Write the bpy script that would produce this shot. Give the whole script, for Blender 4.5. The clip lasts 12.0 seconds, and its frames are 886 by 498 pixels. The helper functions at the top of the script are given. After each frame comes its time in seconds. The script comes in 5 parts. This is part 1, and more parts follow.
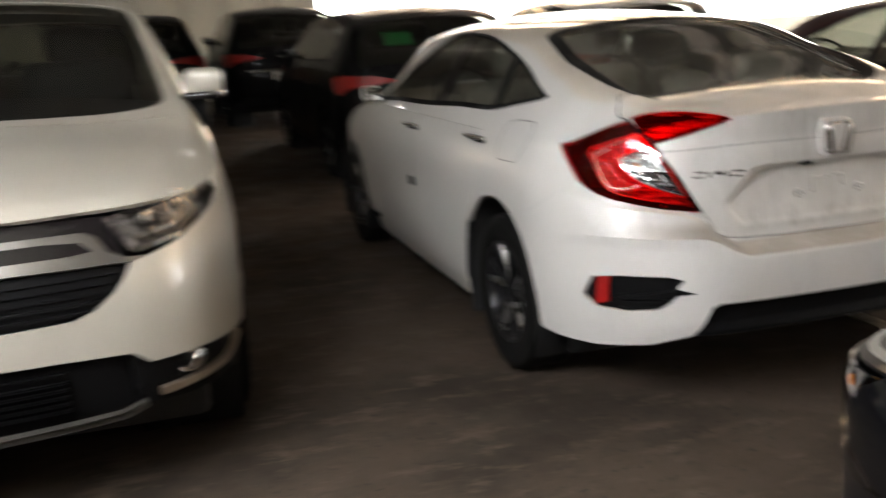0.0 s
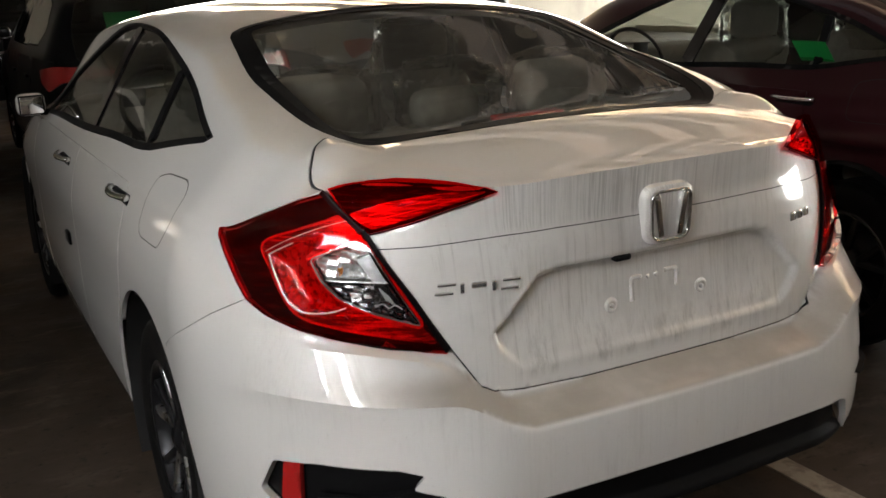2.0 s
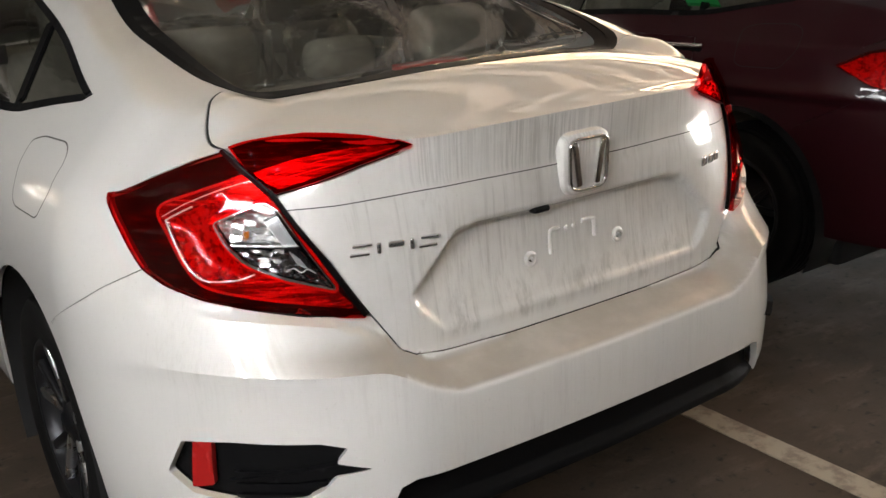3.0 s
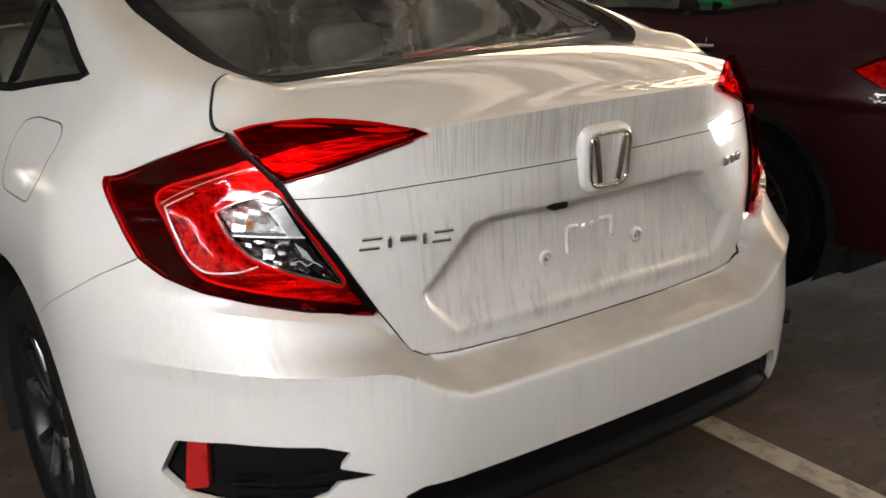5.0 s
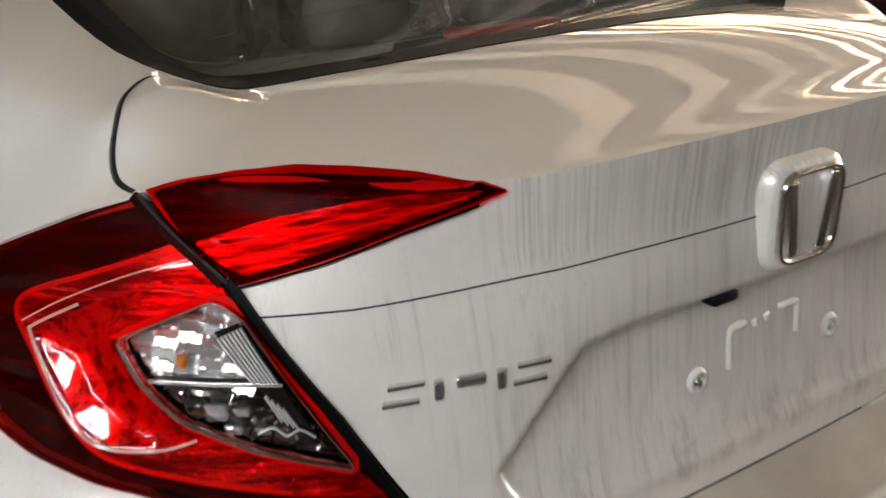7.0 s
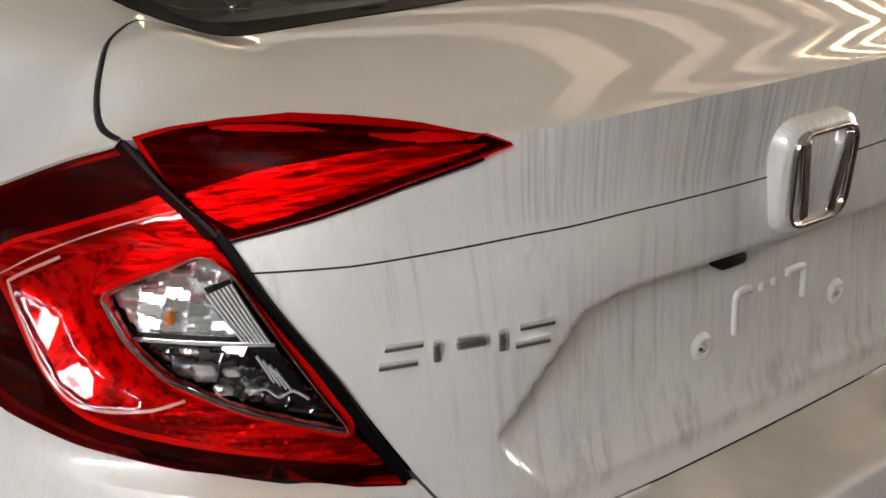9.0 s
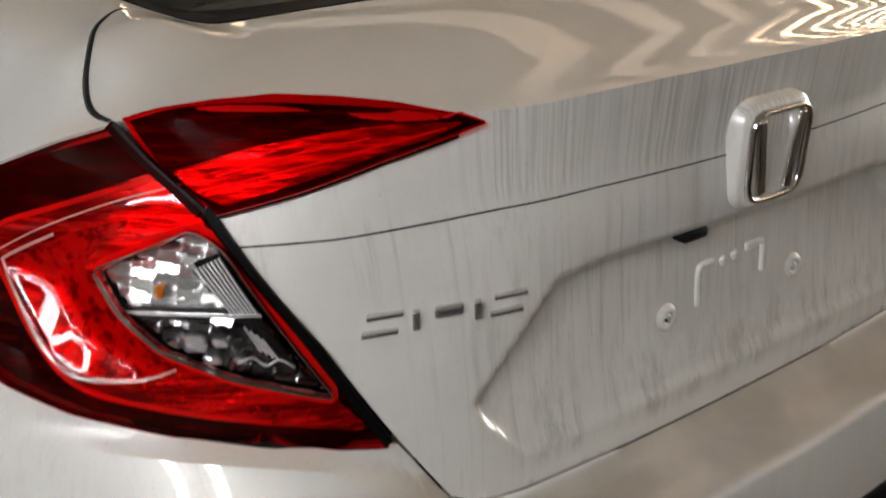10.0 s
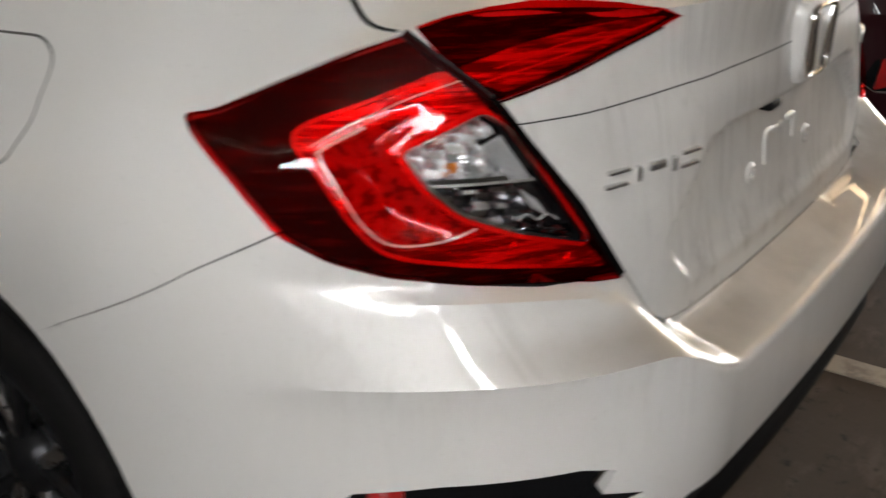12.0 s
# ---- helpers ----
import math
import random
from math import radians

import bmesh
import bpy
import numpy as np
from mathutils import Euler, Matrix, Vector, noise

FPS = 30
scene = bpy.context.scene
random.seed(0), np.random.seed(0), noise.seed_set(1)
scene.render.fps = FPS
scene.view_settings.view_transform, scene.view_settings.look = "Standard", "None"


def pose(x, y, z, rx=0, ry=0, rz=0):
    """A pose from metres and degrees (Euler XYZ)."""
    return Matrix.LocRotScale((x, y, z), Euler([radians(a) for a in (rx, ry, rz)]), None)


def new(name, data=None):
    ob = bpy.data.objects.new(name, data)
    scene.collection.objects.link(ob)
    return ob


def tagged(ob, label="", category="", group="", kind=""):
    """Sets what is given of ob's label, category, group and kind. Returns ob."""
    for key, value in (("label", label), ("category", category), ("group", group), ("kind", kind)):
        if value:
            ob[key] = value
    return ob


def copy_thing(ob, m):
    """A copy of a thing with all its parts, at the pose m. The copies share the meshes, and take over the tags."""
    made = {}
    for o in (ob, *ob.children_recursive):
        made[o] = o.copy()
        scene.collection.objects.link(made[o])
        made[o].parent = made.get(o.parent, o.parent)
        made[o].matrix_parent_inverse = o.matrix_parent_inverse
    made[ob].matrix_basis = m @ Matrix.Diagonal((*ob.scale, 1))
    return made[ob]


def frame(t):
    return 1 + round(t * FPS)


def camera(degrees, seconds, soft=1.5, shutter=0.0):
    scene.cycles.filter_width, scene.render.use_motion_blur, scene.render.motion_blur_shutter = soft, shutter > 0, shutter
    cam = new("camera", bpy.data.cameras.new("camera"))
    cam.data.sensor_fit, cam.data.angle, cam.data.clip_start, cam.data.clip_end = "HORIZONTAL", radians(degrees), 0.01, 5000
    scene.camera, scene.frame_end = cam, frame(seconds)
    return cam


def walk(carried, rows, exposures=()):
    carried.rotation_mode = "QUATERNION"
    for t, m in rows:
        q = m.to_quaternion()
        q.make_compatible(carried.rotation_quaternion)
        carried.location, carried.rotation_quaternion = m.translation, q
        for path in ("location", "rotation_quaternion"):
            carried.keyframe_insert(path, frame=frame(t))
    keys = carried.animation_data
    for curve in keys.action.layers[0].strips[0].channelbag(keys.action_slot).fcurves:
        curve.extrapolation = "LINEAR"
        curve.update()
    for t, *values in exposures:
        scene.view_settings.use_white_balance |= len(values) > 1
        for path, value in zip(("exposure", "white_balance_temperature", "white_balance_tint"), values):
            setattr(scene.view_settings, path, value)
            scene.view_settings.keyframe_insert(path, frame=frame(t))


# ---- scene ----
cam = camera(48.02, 12.0, soft=1.5, shutter=0.8)
PATH = [
    (0.0, -2.219, -2.694, 1.424, -17.34, -13.06, 3.37),
    (0.1, -2.205, -2.640, 1.445, -19.45, -13.80, 3.80),
    (0.2, -2.178, -2.588, 1.464, -21.39, -14.12, 3.85),
    (0.3, -2.140, -2.512, 1.466, -22.60, -14.02, 4.10),
    (0.5, -2.105, -2.344, 1.496, -25.94, -14.04, 4.54),
    (0.7, -1.965, -2.220, 1.475, -27.50, -14.42, 4.72),
    (0.9, -1.876, -2.059, 1.457, -30.09, -15.61, 4.94),
    (1.0, -1.816, -1.997, 1.450, -29.77, -15.39, 4.35),
    (1.2, -1.715, -1.850, 1.445, -29.85, -14.0, 3.95),
    (1.3, -1.615, -1.765, 1.455, -29.62, -14.75, 3.50),
    (1.5, -1.545, -1.625, 1.430, -31.86, -15.55, 3.37),
    (2.0, -1.305, -1.442, 1.437, -27.97, -15.09, 2.60),
    (2.5, -1.281, -1.357, 1.421, -32.54, -17.37, 2.56),
    (3.0, -1.315, -1.319, 1.413, -35.36, -17.93, 2.78),
    (3.5, -1.340, -1.314, 1.407, -35.08, -17.52, 1.61),
    (5.5, -1.247, -1.103, 1.367, -35.48, -18.04, 1.20),
    (6.0, -1.082, -.915, 1.352, -31.75, -18.97, 2.20),
    (6.5, -.963, -.719, 1.324, -31.62, -20.73, 2.73),
    (7.0, -.901, -.544, 1.313, -34.74, -20.21, 2.10),
    (7.5, -.884, -.499, 1.288, -34.71, -21.58, 1.13),
    (9.5, -.905, -.517, 1.289, -35.88, -22.10, 1.16),
    (10.0, -.930, -.545, 1.286, -37.12, -22.23, 1.01),
    (10.5, -1.010, -.612, 1.301, -36.41, -24.97, .97),
    (11.0, -1.176, -.628, 1.288, -39.07, -27.81, .57),
    (11.5, -1.355, -.468, 1.300, -50.18, -26.28, .63),
    (12.0, -1.493, -.356, 1.279, -53.15, -23.87, 1.03),
]
walk(cam, [(t, pose(x, y, z, 90 + pitch, roll, yaw)) for t, x, y, z, yaw, pitch, roll in PATH],
     exposures=[(0.0, 1.15), (0.5, 1.11), (1.0, 0.90), (1.5, 0.84), (2.0, 0.78), (2.5, 1.02), (3.0, 1.22), (3.5, 1.26), (5.5, 1.25), (6.5, 0.92), (7.5, 0.96), (9.5, 0.88), (10.0, 0.70), (11.0, 0.54), (11.5, 0.56), (12.0, 0.76)])

# ---- daylight outside the deck, and the tube lamps under its ceiling ----
world = bpy.data.worlds.new("daylight")
scene.world = world
world.use_nodes = True
wn = world.node_tree.nodes
sky = wn.new("ShaderNodeTexSky")
sky.sky_type, sky.sun_disc, sky.sun_elevation, sky.sun_rotation = "NISHITA", False, radians(50), radians(60)
wn["Background"].inputs["Strength"].default_value = 0.15
world.node_tree.links.new(sky.outputs["Color"], wn["Background"].inputs["Color"])
TUBE_POWER = 28.0
OUTSIDE = 8.0
CEILING = 2.75

# ---- materials ----
def shader(name, colour, rough=.5, metal=0.0, coat=0.0, coat_rough=.04, spec=.5):
    m = bpy.data.materials.new(name)
    m.use_nodes = True
    b = m.node_tree.nodes["Principled BSDF"]
    b.inputs["Base Color"].default_value = (*colour, 1)
    b.inputs["Roughness"].default_value = rough
    b.inputs["Metallic"].default_value = metal
    b.inputs["Coat Weight"].default_value = coat
    b.inputs["Coat Roughness"].default_value = coat_rough
    b.inputs["Specular IOR Level"].default_value = spec
    return m


def noise_of(m, scale, stretch=(1, 1, 1), detail=6, rough=.6):
    n, l = m.node_tree.nodes, m.node_tree.links
    co = n.new("ShaderNodeTexCoord")
    mp = n.new("ShaderNodeMapping")
    mp.inputs["Scale"].default_value = stretch
    tx = n.new("ShaderNodeTexNoise")
    tx.inputs["Scale"].default_value, tx.inputs["Detail"].default_value, tx.inputs["Roughness"].default_value = scale, detail, rough
    l.new(co.outputs["Object"], mp.inputs["Vector"])
    l.new(mp.outputs["Vector"], tx.inputs["Vector"])
    return tx.outputs["Fac"]


def band(m, fac, lo, hi, a=0.0, b=1.0):
    r = m.node_tree.nodes.new("ShaderNodeMapRange")
    r.interpolation_type = "SMOOTHSTEP"
    for k, v in zip(("From Min", "From Max", "To Min", "To Max"), (lo, hi, a, b)):
        r.inputs[k].default_value = v
    m.node_tree.links.new(fac, r.inputs["Value"])
    return r.outputs["Result"]


def tint(m, fac, colour):
    """Mixes a colour into the base colour by fac."""
    n, l = m.node_tree.nodes, m.node_tree.links
    b = n["Principled BSDF"].inputs["Base Color"]
    mx = n.new("ShaderNodeMix")
    mx.data_type = "RGBA"
    if b.is_linked:
        l.new(b.links[0].from_socket, mx.inputs["A"])
    else:
        mx.inputs["A"].default_value = b.default_value
    mx.inputs["B"].default_value = (*colour, 1)
    l.new(fac, mx.inputs["Factor"])
    l.new(mx.outputs["Result"], b)


def times(m, a, b):
    k = m.node_tree.nodes.new("ShaderNodeMath")
    k.operation = "MULTIPLY"
    m.node_tree.links.new(a, k.inputs[0])
    if isinstance(b, float):
        k.inputs[1].default_value = b
    else:
        m.node_tree.links.new(b, k.inputs[1])
    return k.outputs[0]


def relief(m, fac, strength, distance):
    b = m.node_tree.nodes.new("ShaderNodeBump")
    b.inputs["Strength"].default_value, b.inputs["Distance"].default_value = strength, distance
    m.node_tree.links.new(fac, b.inputs["Height"])
    m.node_tree.links.new(b.outputs["Normal"], m.node_tree.nodes["Principled BSDF"].inputs["Normal"])


def gloss(m, fac, lo, hi):
    m.node_tree.links.new(band(m, fac, .3, .7, lo, hi), m.node_tree.nodes["Principled BSDF"].inputs["Roughness"])


def facing_up(m, lo, hi):
    """How much a surface lies flat, by its normal."""
    n, l = m.node_tree.nodes, m.node_tree.links
    g, x = n.new("ShaderNodeNewGeometry"), n.new("ShaderNodeSeparateXYZ")
    l.new(g.outputs["Normal"], x.inputs[0])
    return band(m, x.outputs["Z"], lo, hi)


def along(m, axis, lo, hi, a=0.0, b=1.0):
    """A ramp along one axis of the object."""
    n, l = m.node_tree.nodes, m.node_tree.links
    co, x = n.new("ShaderNodeTexCoord"), n.new("ShaderNodeSeparateXYZ")
    l.new(co.outputs["Object"], x.inputs[0])
    return band(m, x.outputs[axis], lo, hi, a, b)


def paint(name, colour, dust, amount, shine=1.0, flake=0.0, film=None):
    """Clear-coated car paint with dried rain streaks, most on the tail, and a film of dust on flat parts; the film
    colour also holds a warm roof reflection.
    """
    m = shader(name, colour, .40, flake, shine, .03, spec=.35*shine)
    b = m.node_tree.nodes["Principled BSDF"]
    fine = band(m, noise_of(m, 1.0, (170, 170, 2.2), 4, .7), .46, .70)
    broad = band(m, noise_of(m, 1.0, (38, 38, 3.0), 3), .50, .72)
    patchy = band(m, noise_of(m, 4.0), .36, .60)
    steep = band(m, facing_up(m, .25, .85), 0, 1, 1, 0)
    tail = times(m, along(m, "Y", .17, .45, 1.0, .08), along(m, "Z", .62, .69, .35, 1.0))
    tint(m, times(m, times(m, times(m, fine, patchy), times(m, steep, tail)), amount), dust)
    tint(m, times(m, times(m, times(m, broad, patchy), times(m, steep, tail)), amount*.8), dust)
    if film:
        lid_only = times(m, along(m, "Y", .20, .26, 1.0, 0.0), along(m, "Z", .665, .69))
        # a comb of close streaks on the lip of the lid
        comb = times(m, band(m, noise_of(m, 1.0, (200, 16, 4), 2, .6), .44, .60), band(m, noise_of(m, 1.0, (9, 2, 2), 2), .36, .56, .45, .9))
        where = times(m, times(m, along(m, "Z", .962, .985), along(m, "Z", 1.060, 1.074, 1.0, 0.0)), times(m, along(m, "X", -.43, -.34), along(m, "X", -.02, .30, 1.0, .35)))
        tint(m, times(m, times(m, comb, where), .44), (.30, .28, .26))
        # long drips below the seam
        drips = times(m, band(m, noise_of(m, 1.0, (70, 8, 2.0), 3, .65), .50, .66), band(m, noise_of(m, 1.0, (7, 2, 5), 3), .38, .62))
        tint(m, times(m, times(m, times(m, drips, lid_only), along(m, "Z", .955, .975, 1.0, .2)), .30), (.32, .29, .26))
        # smudges that stand up from the lower edge of the plate recess
        tufts = times(m, band(m, noise_of(m, 1.0, (34, 6, 11), 5, .7), .47, .66), along(m, "Z", .70, .785, 1.0, 0.0))
        tint(m, times(m, times(m, times(m, tufts, lid_only), times(m, along(m, "X", -.37, -.29), along(m, "X", .22, .36, 1.0, 0.0))), .48), (.26, .24, .21))
        # a darker brown tint on the flat ledge of the bumper
        ledge = times(m, times(m, along(m, "Z", .56, .60), along(m, "Z", .70, .74, 1.0, 0.0)), facing_up(m, .35, .80))
        # grey film over the lid, thinner in wiped patches
        tint(m, times(m, times(m, band(m, noise_of(m, 5.0, (1, 1, 1), 5), .30, .66), lid_only), .22), (.36, .33, .29))
        # beige on flat parts: dust, and the warm roof reflection put into the tint
        tint(m, times(m, band(m, noise_of(m, 2.2, (1, 1, 1), 5), .22, .60, .45, 1.0), facing_up(m, .72, .88)), film)
        tint(m, times(m, times(m, ledge, band(m, noise_of(m, 6.0, (1, 1, 1), 4), .25, .6, .7, 1.0)), .82), (.35, .305, .25))
    else:
        tint(m, times(m, times(m, band(m, noise_of(m, 3.0), .30, .75), facing_up(m, .5, .95)), amount*.45), dust)
    tint(m, times(m, band(m, noise_of(m, 140, (1, 1, 1), 2), .66, .74), amount*.5), dust)
    m.node_tree.links.new(band(m, noise_of(m, 9.0), .35, .75, .012, .045), b.inputs["Coat Roughness"])
    return m


def clear(name, colour, amount=1.0, rough=.0, dust=0.0):
    """Thin glass or film: lets tinted light straight through, mirrors at its face and may carry a little dust."""
    m = bpy.data.materials.new(name)
    m.use_nodes = True
    n, l = m.node_tree.nodes, m.node_tree.links
    n.remove(n["Principled BSDF"])
    tr, gl, mx, fr = n.new("ShaderNodeBsdfTransparent"), n.new("ShaderNodeBsdfGlossy"), n.new("ShaderNodeMixShader"), n.new("ShaderNodeFresnel")
    tr.inputs["Color"].default_value = (*colour, 1)
    gl.inputs["Roughness"].default_value = rough
    fr.inputs["IOR"].default_value = 1.5
    k = n.new("ShaderNodeMath")
    k.operation, k.inputs[1].default_value = "MULTIPLY", amount
    l.new(fr.outputs[0], k.inputs[0])
    l.new(k.outputs[0], mx.inputs[0])
    l.new(tr.outputs[0], mx.inputs[1])
    l.new(gl.outputs[0], mx.inputs[2])
    out = mx.outputs[0]
    if dust:
        df, m2 = n.new("ShaderNodeBsdfDiffuse"), n.new("ShaderNodeMixShader")
        df.inputs["Color"].default_value = (.55, .51, .44, 1)
        l.new(band(m, noise_of(m, 3.0, (1, 1, 1), 5), .25, .75, dust*.5, dust*1.5), m2.inputs[0])
        l.new(out, m2.inputs[1])
        l.new(df.outputs[0], m2.inputs[2])
        out = m2.outputs[0]
    l.new(out, n["Material Output"].inputs["Surface"])
    return m


def lamp_shader(name, colour, power):
    m = bpy.data.materials.new(name)
    m.use_nodes = True
    n = m.node_tree.nodes
    n.remove(n["Principled BSDF"])
    e = n.new("ShaderNodeEmission")
    e.inputs["Color"].default_value, e.inputs["Strength"].default_value = (*colour, 1), power
    m.node_tree.links.new(e.outputs[0], n["Material Output"].inputs["Surface"])
    return m


PEARL = paint("pearl_paint", (.80, .78, .75), (.32, .28, .24), .28, 1.0, .10, (.78, .70, .595))
CREAM = paint("cream_paint", (.54, .51, .44), (.36, .32, .26), .3, 1.0, .2)
MAROON = paint("maroon_paint", (.026, .0038, .0065), (.05, .03, .026), .15, .35)
DARK_PAINT = paint("dark_paint", (.006, .006, .007), (.016, .014, .012), .15, .2)
SILVER_PAINT = paint("silver_paint", (.42, .43, .44), (.30, .28, .25), .3)
BLACK = shader("black_plastic", (.006, .006, .0065), .5, spec=.08)
relief(BLACK, noise_of(BLACK, 900), .15, .0006)
SEAM = shader("seam_grey", (.10, .095, .085), .8)
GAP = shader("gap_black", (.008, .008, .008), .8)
RUBBER = shader("tyre_rubber", (.0075, .0072, .007), .8, spec=.12)
tint(RUBBER, band(RUBBER, noise_of(RUBBER, 14), .45, .75), (.013, .012, .011))
MARK = shader("bright_mark", (.72, .71, .70), .16, .88)
CHROME = shader("chrome", (.80, .79, .77), .10, 1)
SILVER = shader("machined_alloy", (.70, .70, .70), .28, 1)
gloss(SILVER, noise_of(SILVER, 30), .2, .42)
DARK_ALLOY = shader("dark_alloy", (.022, .022, .024), .35, .6)
SILVER_BOWL = shader("silvered_bowl", (.96, .96, .96), .25, .8)
PALE_FLUTE = shader("pale_flute", (.90, .90, .90), .2, .35)
MIRROR = shader("reflector", (.86, .86, .86), .07, 1)
GLASS = clear("tinted_glass", (.66, .67, .63), .35, 0, .075)
DARK_GLASS = clear("dark_glass", (.48, .50, .46), 1.0, 0, .012)
RED_LENS = clear("red_lens", (.82, .045, .05), .7)
BLADE_LENS = clear("red_blade_lens", (.82, .045, .05), .008)
CLEAR_LENS = clear("clear_lens", (.93, .93, .93), .9)
FILM = clear("plastic_film", (.95, .96, .95), .8, .04)
RED_BACK = shader("red_reflector", (.95, .22, .20), .22, .45)
gloss(RED_BACK, noise_of(RED_BACK, 1.0, (14, 14, 90)), .12, .45)
tint(RED_BACK, band(RED_BACK, noise_of(RED_BACK, 1.0, (9, 9, 130), 4), .44, .60), (.30, .03, .03))
tint(RED_BACK, times(RED_BACK, band(RED_BACK, noise_of(RED_BACK, 1.0, (11, 11, 26), 3), .48, .64), .75), (.22, .02, .02))
relief(RED_BACK, noise_of(RED_BACK, 1.0, (12, 12, 60), 3), .25, .010)
RED_DEEP = shader("deep_red_reflector", (.74, .11, .11), .25, .1)
tint(RED_DEEP, band(RED_DEEP, noise_of(RED_DEEP, 60, (1, 1, 1), 3), .45, .62), (.25, .02, .02))
DARK_BACK = shader("lamp_dark_housing", (.016, .0012, .0012), .4, spec=.06)
tint(DARK_BACK, band(DARK_BACK, noise_of(DARK_BACK, 1.0, (14, 14, 120)), .45, .7), (.10, .008, .007))
GUIDE = shader("light_guide", (1.0, .30, .26), .2)
RED_PLASTIC = shader("red_plastic", (.42, .012, .012), .3, 0, .6)
SEAT = shader("seat_fabric", (.24, .22, .185), .85)
tint(SEAT, band(SEAT, noise_of(SEAT, 40), .4, .7), (.31, .285, .24))
BEIGE = shader("headliner", (.42, .38, .31), .9)
tint(BEIGE, band(BEIGE, noise_of(BEIGE, 60), .4, .7), (.36, .33, .27))
GREEN = shader("green_sticker", (.02, .36, .09), .5)
WHITE_CARD = shader("white_card", (.75, .74, .70), .6)
HEADLAMP = clear("headlamp_lens", (.85, .86, .86), 1.2)

FLOOR = shader("worn_concrete_floor", (.084, .063, .047), .7, spec=.15)
tint(FLOOR, band(FLOOR, noise_of(FLOOR, .9, (1, 1, 1), 8), .42, .66), (.041, .032, .025))
tint(FLOOR, band(FLOOR, noise_of(FLOOR, 3.5, (1, 2.4, 1), 9, .7), .50, .68), (.118, .091, .069))
tint(FLOOR, band(FLOOR, noise_of(FLOOR, 26, (1, 1, 1), 5), .56, .74), (.036, .030, .025))
gloss(FLOOR, noise_of(FLOOR, 2.2), .58, .85)
relief(FLOOR, noise_of(FLOOR, 60, (1, 1, 1), 8), .25, .004)
LINE = shader("worn_line_paint", (.40, .34, .255), .7)
tint(LINE, band(LINE, noise_of(LINE, 14, (1, 1, 1), 8, .7), .44, .62), (.24, .195, .15))
relief(LINE, noise_of(LINE, 70), .2, .003)
CONCRETE = shader("painted_concrete", (.58, .54, .47), .8)
tint(CONCRETE, band(CONCRETE, noise_of(CONCRETE, 1.3, (1, 1, 1), 7), .42, .7), (.48, .44, .38))
relief(CONCRETE, noise_of(CONCRETE, 40), .2, .004)
ROOF_SHEET = shader("roof_sheet", (.24, .215, .18), .6)
tint(ROOF_SHEET, band(ROOF_SHEET, noise_of(ROOF_SHEET, 2.0, (1, .2, 1), 6), .4, .7), (.18, .16, .135))
CREAM_WALL = shader("cream_wall", (.44, .40, .32), .8)
tint(CREAM_WALL, band(CREAM_WALL, noise_of(CREAM_WALL, 1.1, (1, 1, .5), 7), .45, .7), (.34, .305, .245))
# for the unseen walls: dark, so that less light bounces onto the cars
DIM_WALL = shader("dim_bounce_wall", (.20, .18, .15), .85)
tint(DIM_WALL, band(DIM_WALL, noise_of(DIM_WALL, 1.2, (1, 1, .5), 7), .42, .7), (.14, .125, .105))
TUBE = lamp_shader("tube_glow", (.97, .98, 1.0), TUBE_POWER)
ADDED_SKYLIGHT = clear("added_skylight_sheet", (1.0, .84, .66), .5)
DAY = lamp_shader("daylight_beyond", (1.0, 1.0, .97), OUTSIDE)


# ---- the sedan's body as a surface: x to its right, y ahead from the tail, z up ----
def ramp(v, *keys):
    """Smooth curve through (v, value) keys, flat slopes outside (monotone cubic)."""
    xs = [k[0] for k in keys]; ys = [k[1] for k in keys]
    if v <= xs[0]: return ys[0]
    if v >= xs[-1]: return ys[-1]
    d = [(ys[i+1]-ys[i])/(xs[i+1]-xs[i]) for i in range(len(xs)-1)]
    m = [d[0]] + [0 if d[i-1]*d[i] <= 0 else 2*d[i-1]*d[i]/(d[i-1]+d[i]) for i in range(1, len(d))] + [d[-1]]
    i = max(k for k in range(len(xs)-1) if xs[k] <= v)
    h = xs[i+1]-xs[i]; t = (v-xs[i])/h
    return ((1+2*t)*(1-t)**2*ys[i] + t*(1-t)**2*h*m[i] + t*t*(3-2*t)*ys[i+1] + t*t*(t-1)*h*m[i+1])

def step(a, b, v):
    t = min(1.0, max(0.0, (v-a)/(b-a)))
    return t*t*(3-2*t)

def bez(p, t):
    u = 1-t
    c = (u**3, 3*u*u*t, 3*u*t*t, t**3)
    return sum(k*q[0] for k, q in zip(c, p)), sum(k*q[1] for k, q in zip(c, p))

def contour(s, y0, yb, p1, w, y2, y3=0.70, xb=0.38):
    """Half a plan outline, from the middle of the tail round to the middle of the nose."""
    if s < 1:
        return -xb*s, y0 + (yb-y0)*s*s
    if s < 2:
        return bez(((-xb, yb), (-p1[0], p1[1]), (-w, y2), (-w, y3)), s-1)
    if s < 3:
        t = s-2
        return -w - 0.012*math.sin(math.pi*t), y3 + (3.55-y3)*t
    return bez(((-w, 3.55), (-w, 4.15), (-0.72, 4.52), (0, 4.62)), s-3)

def deck_edge(y):
    return ramp(y, (.09, 1.079), (.132, 1.0605), (.248, 1.082), (.355, 1.050), (.45, 1.006), (.53, .9685), (.56, .9630), (.74, .962), (1.6, .965), (2.6, .962), (3.4, .955), (4.1, .87), (4.6, .70))

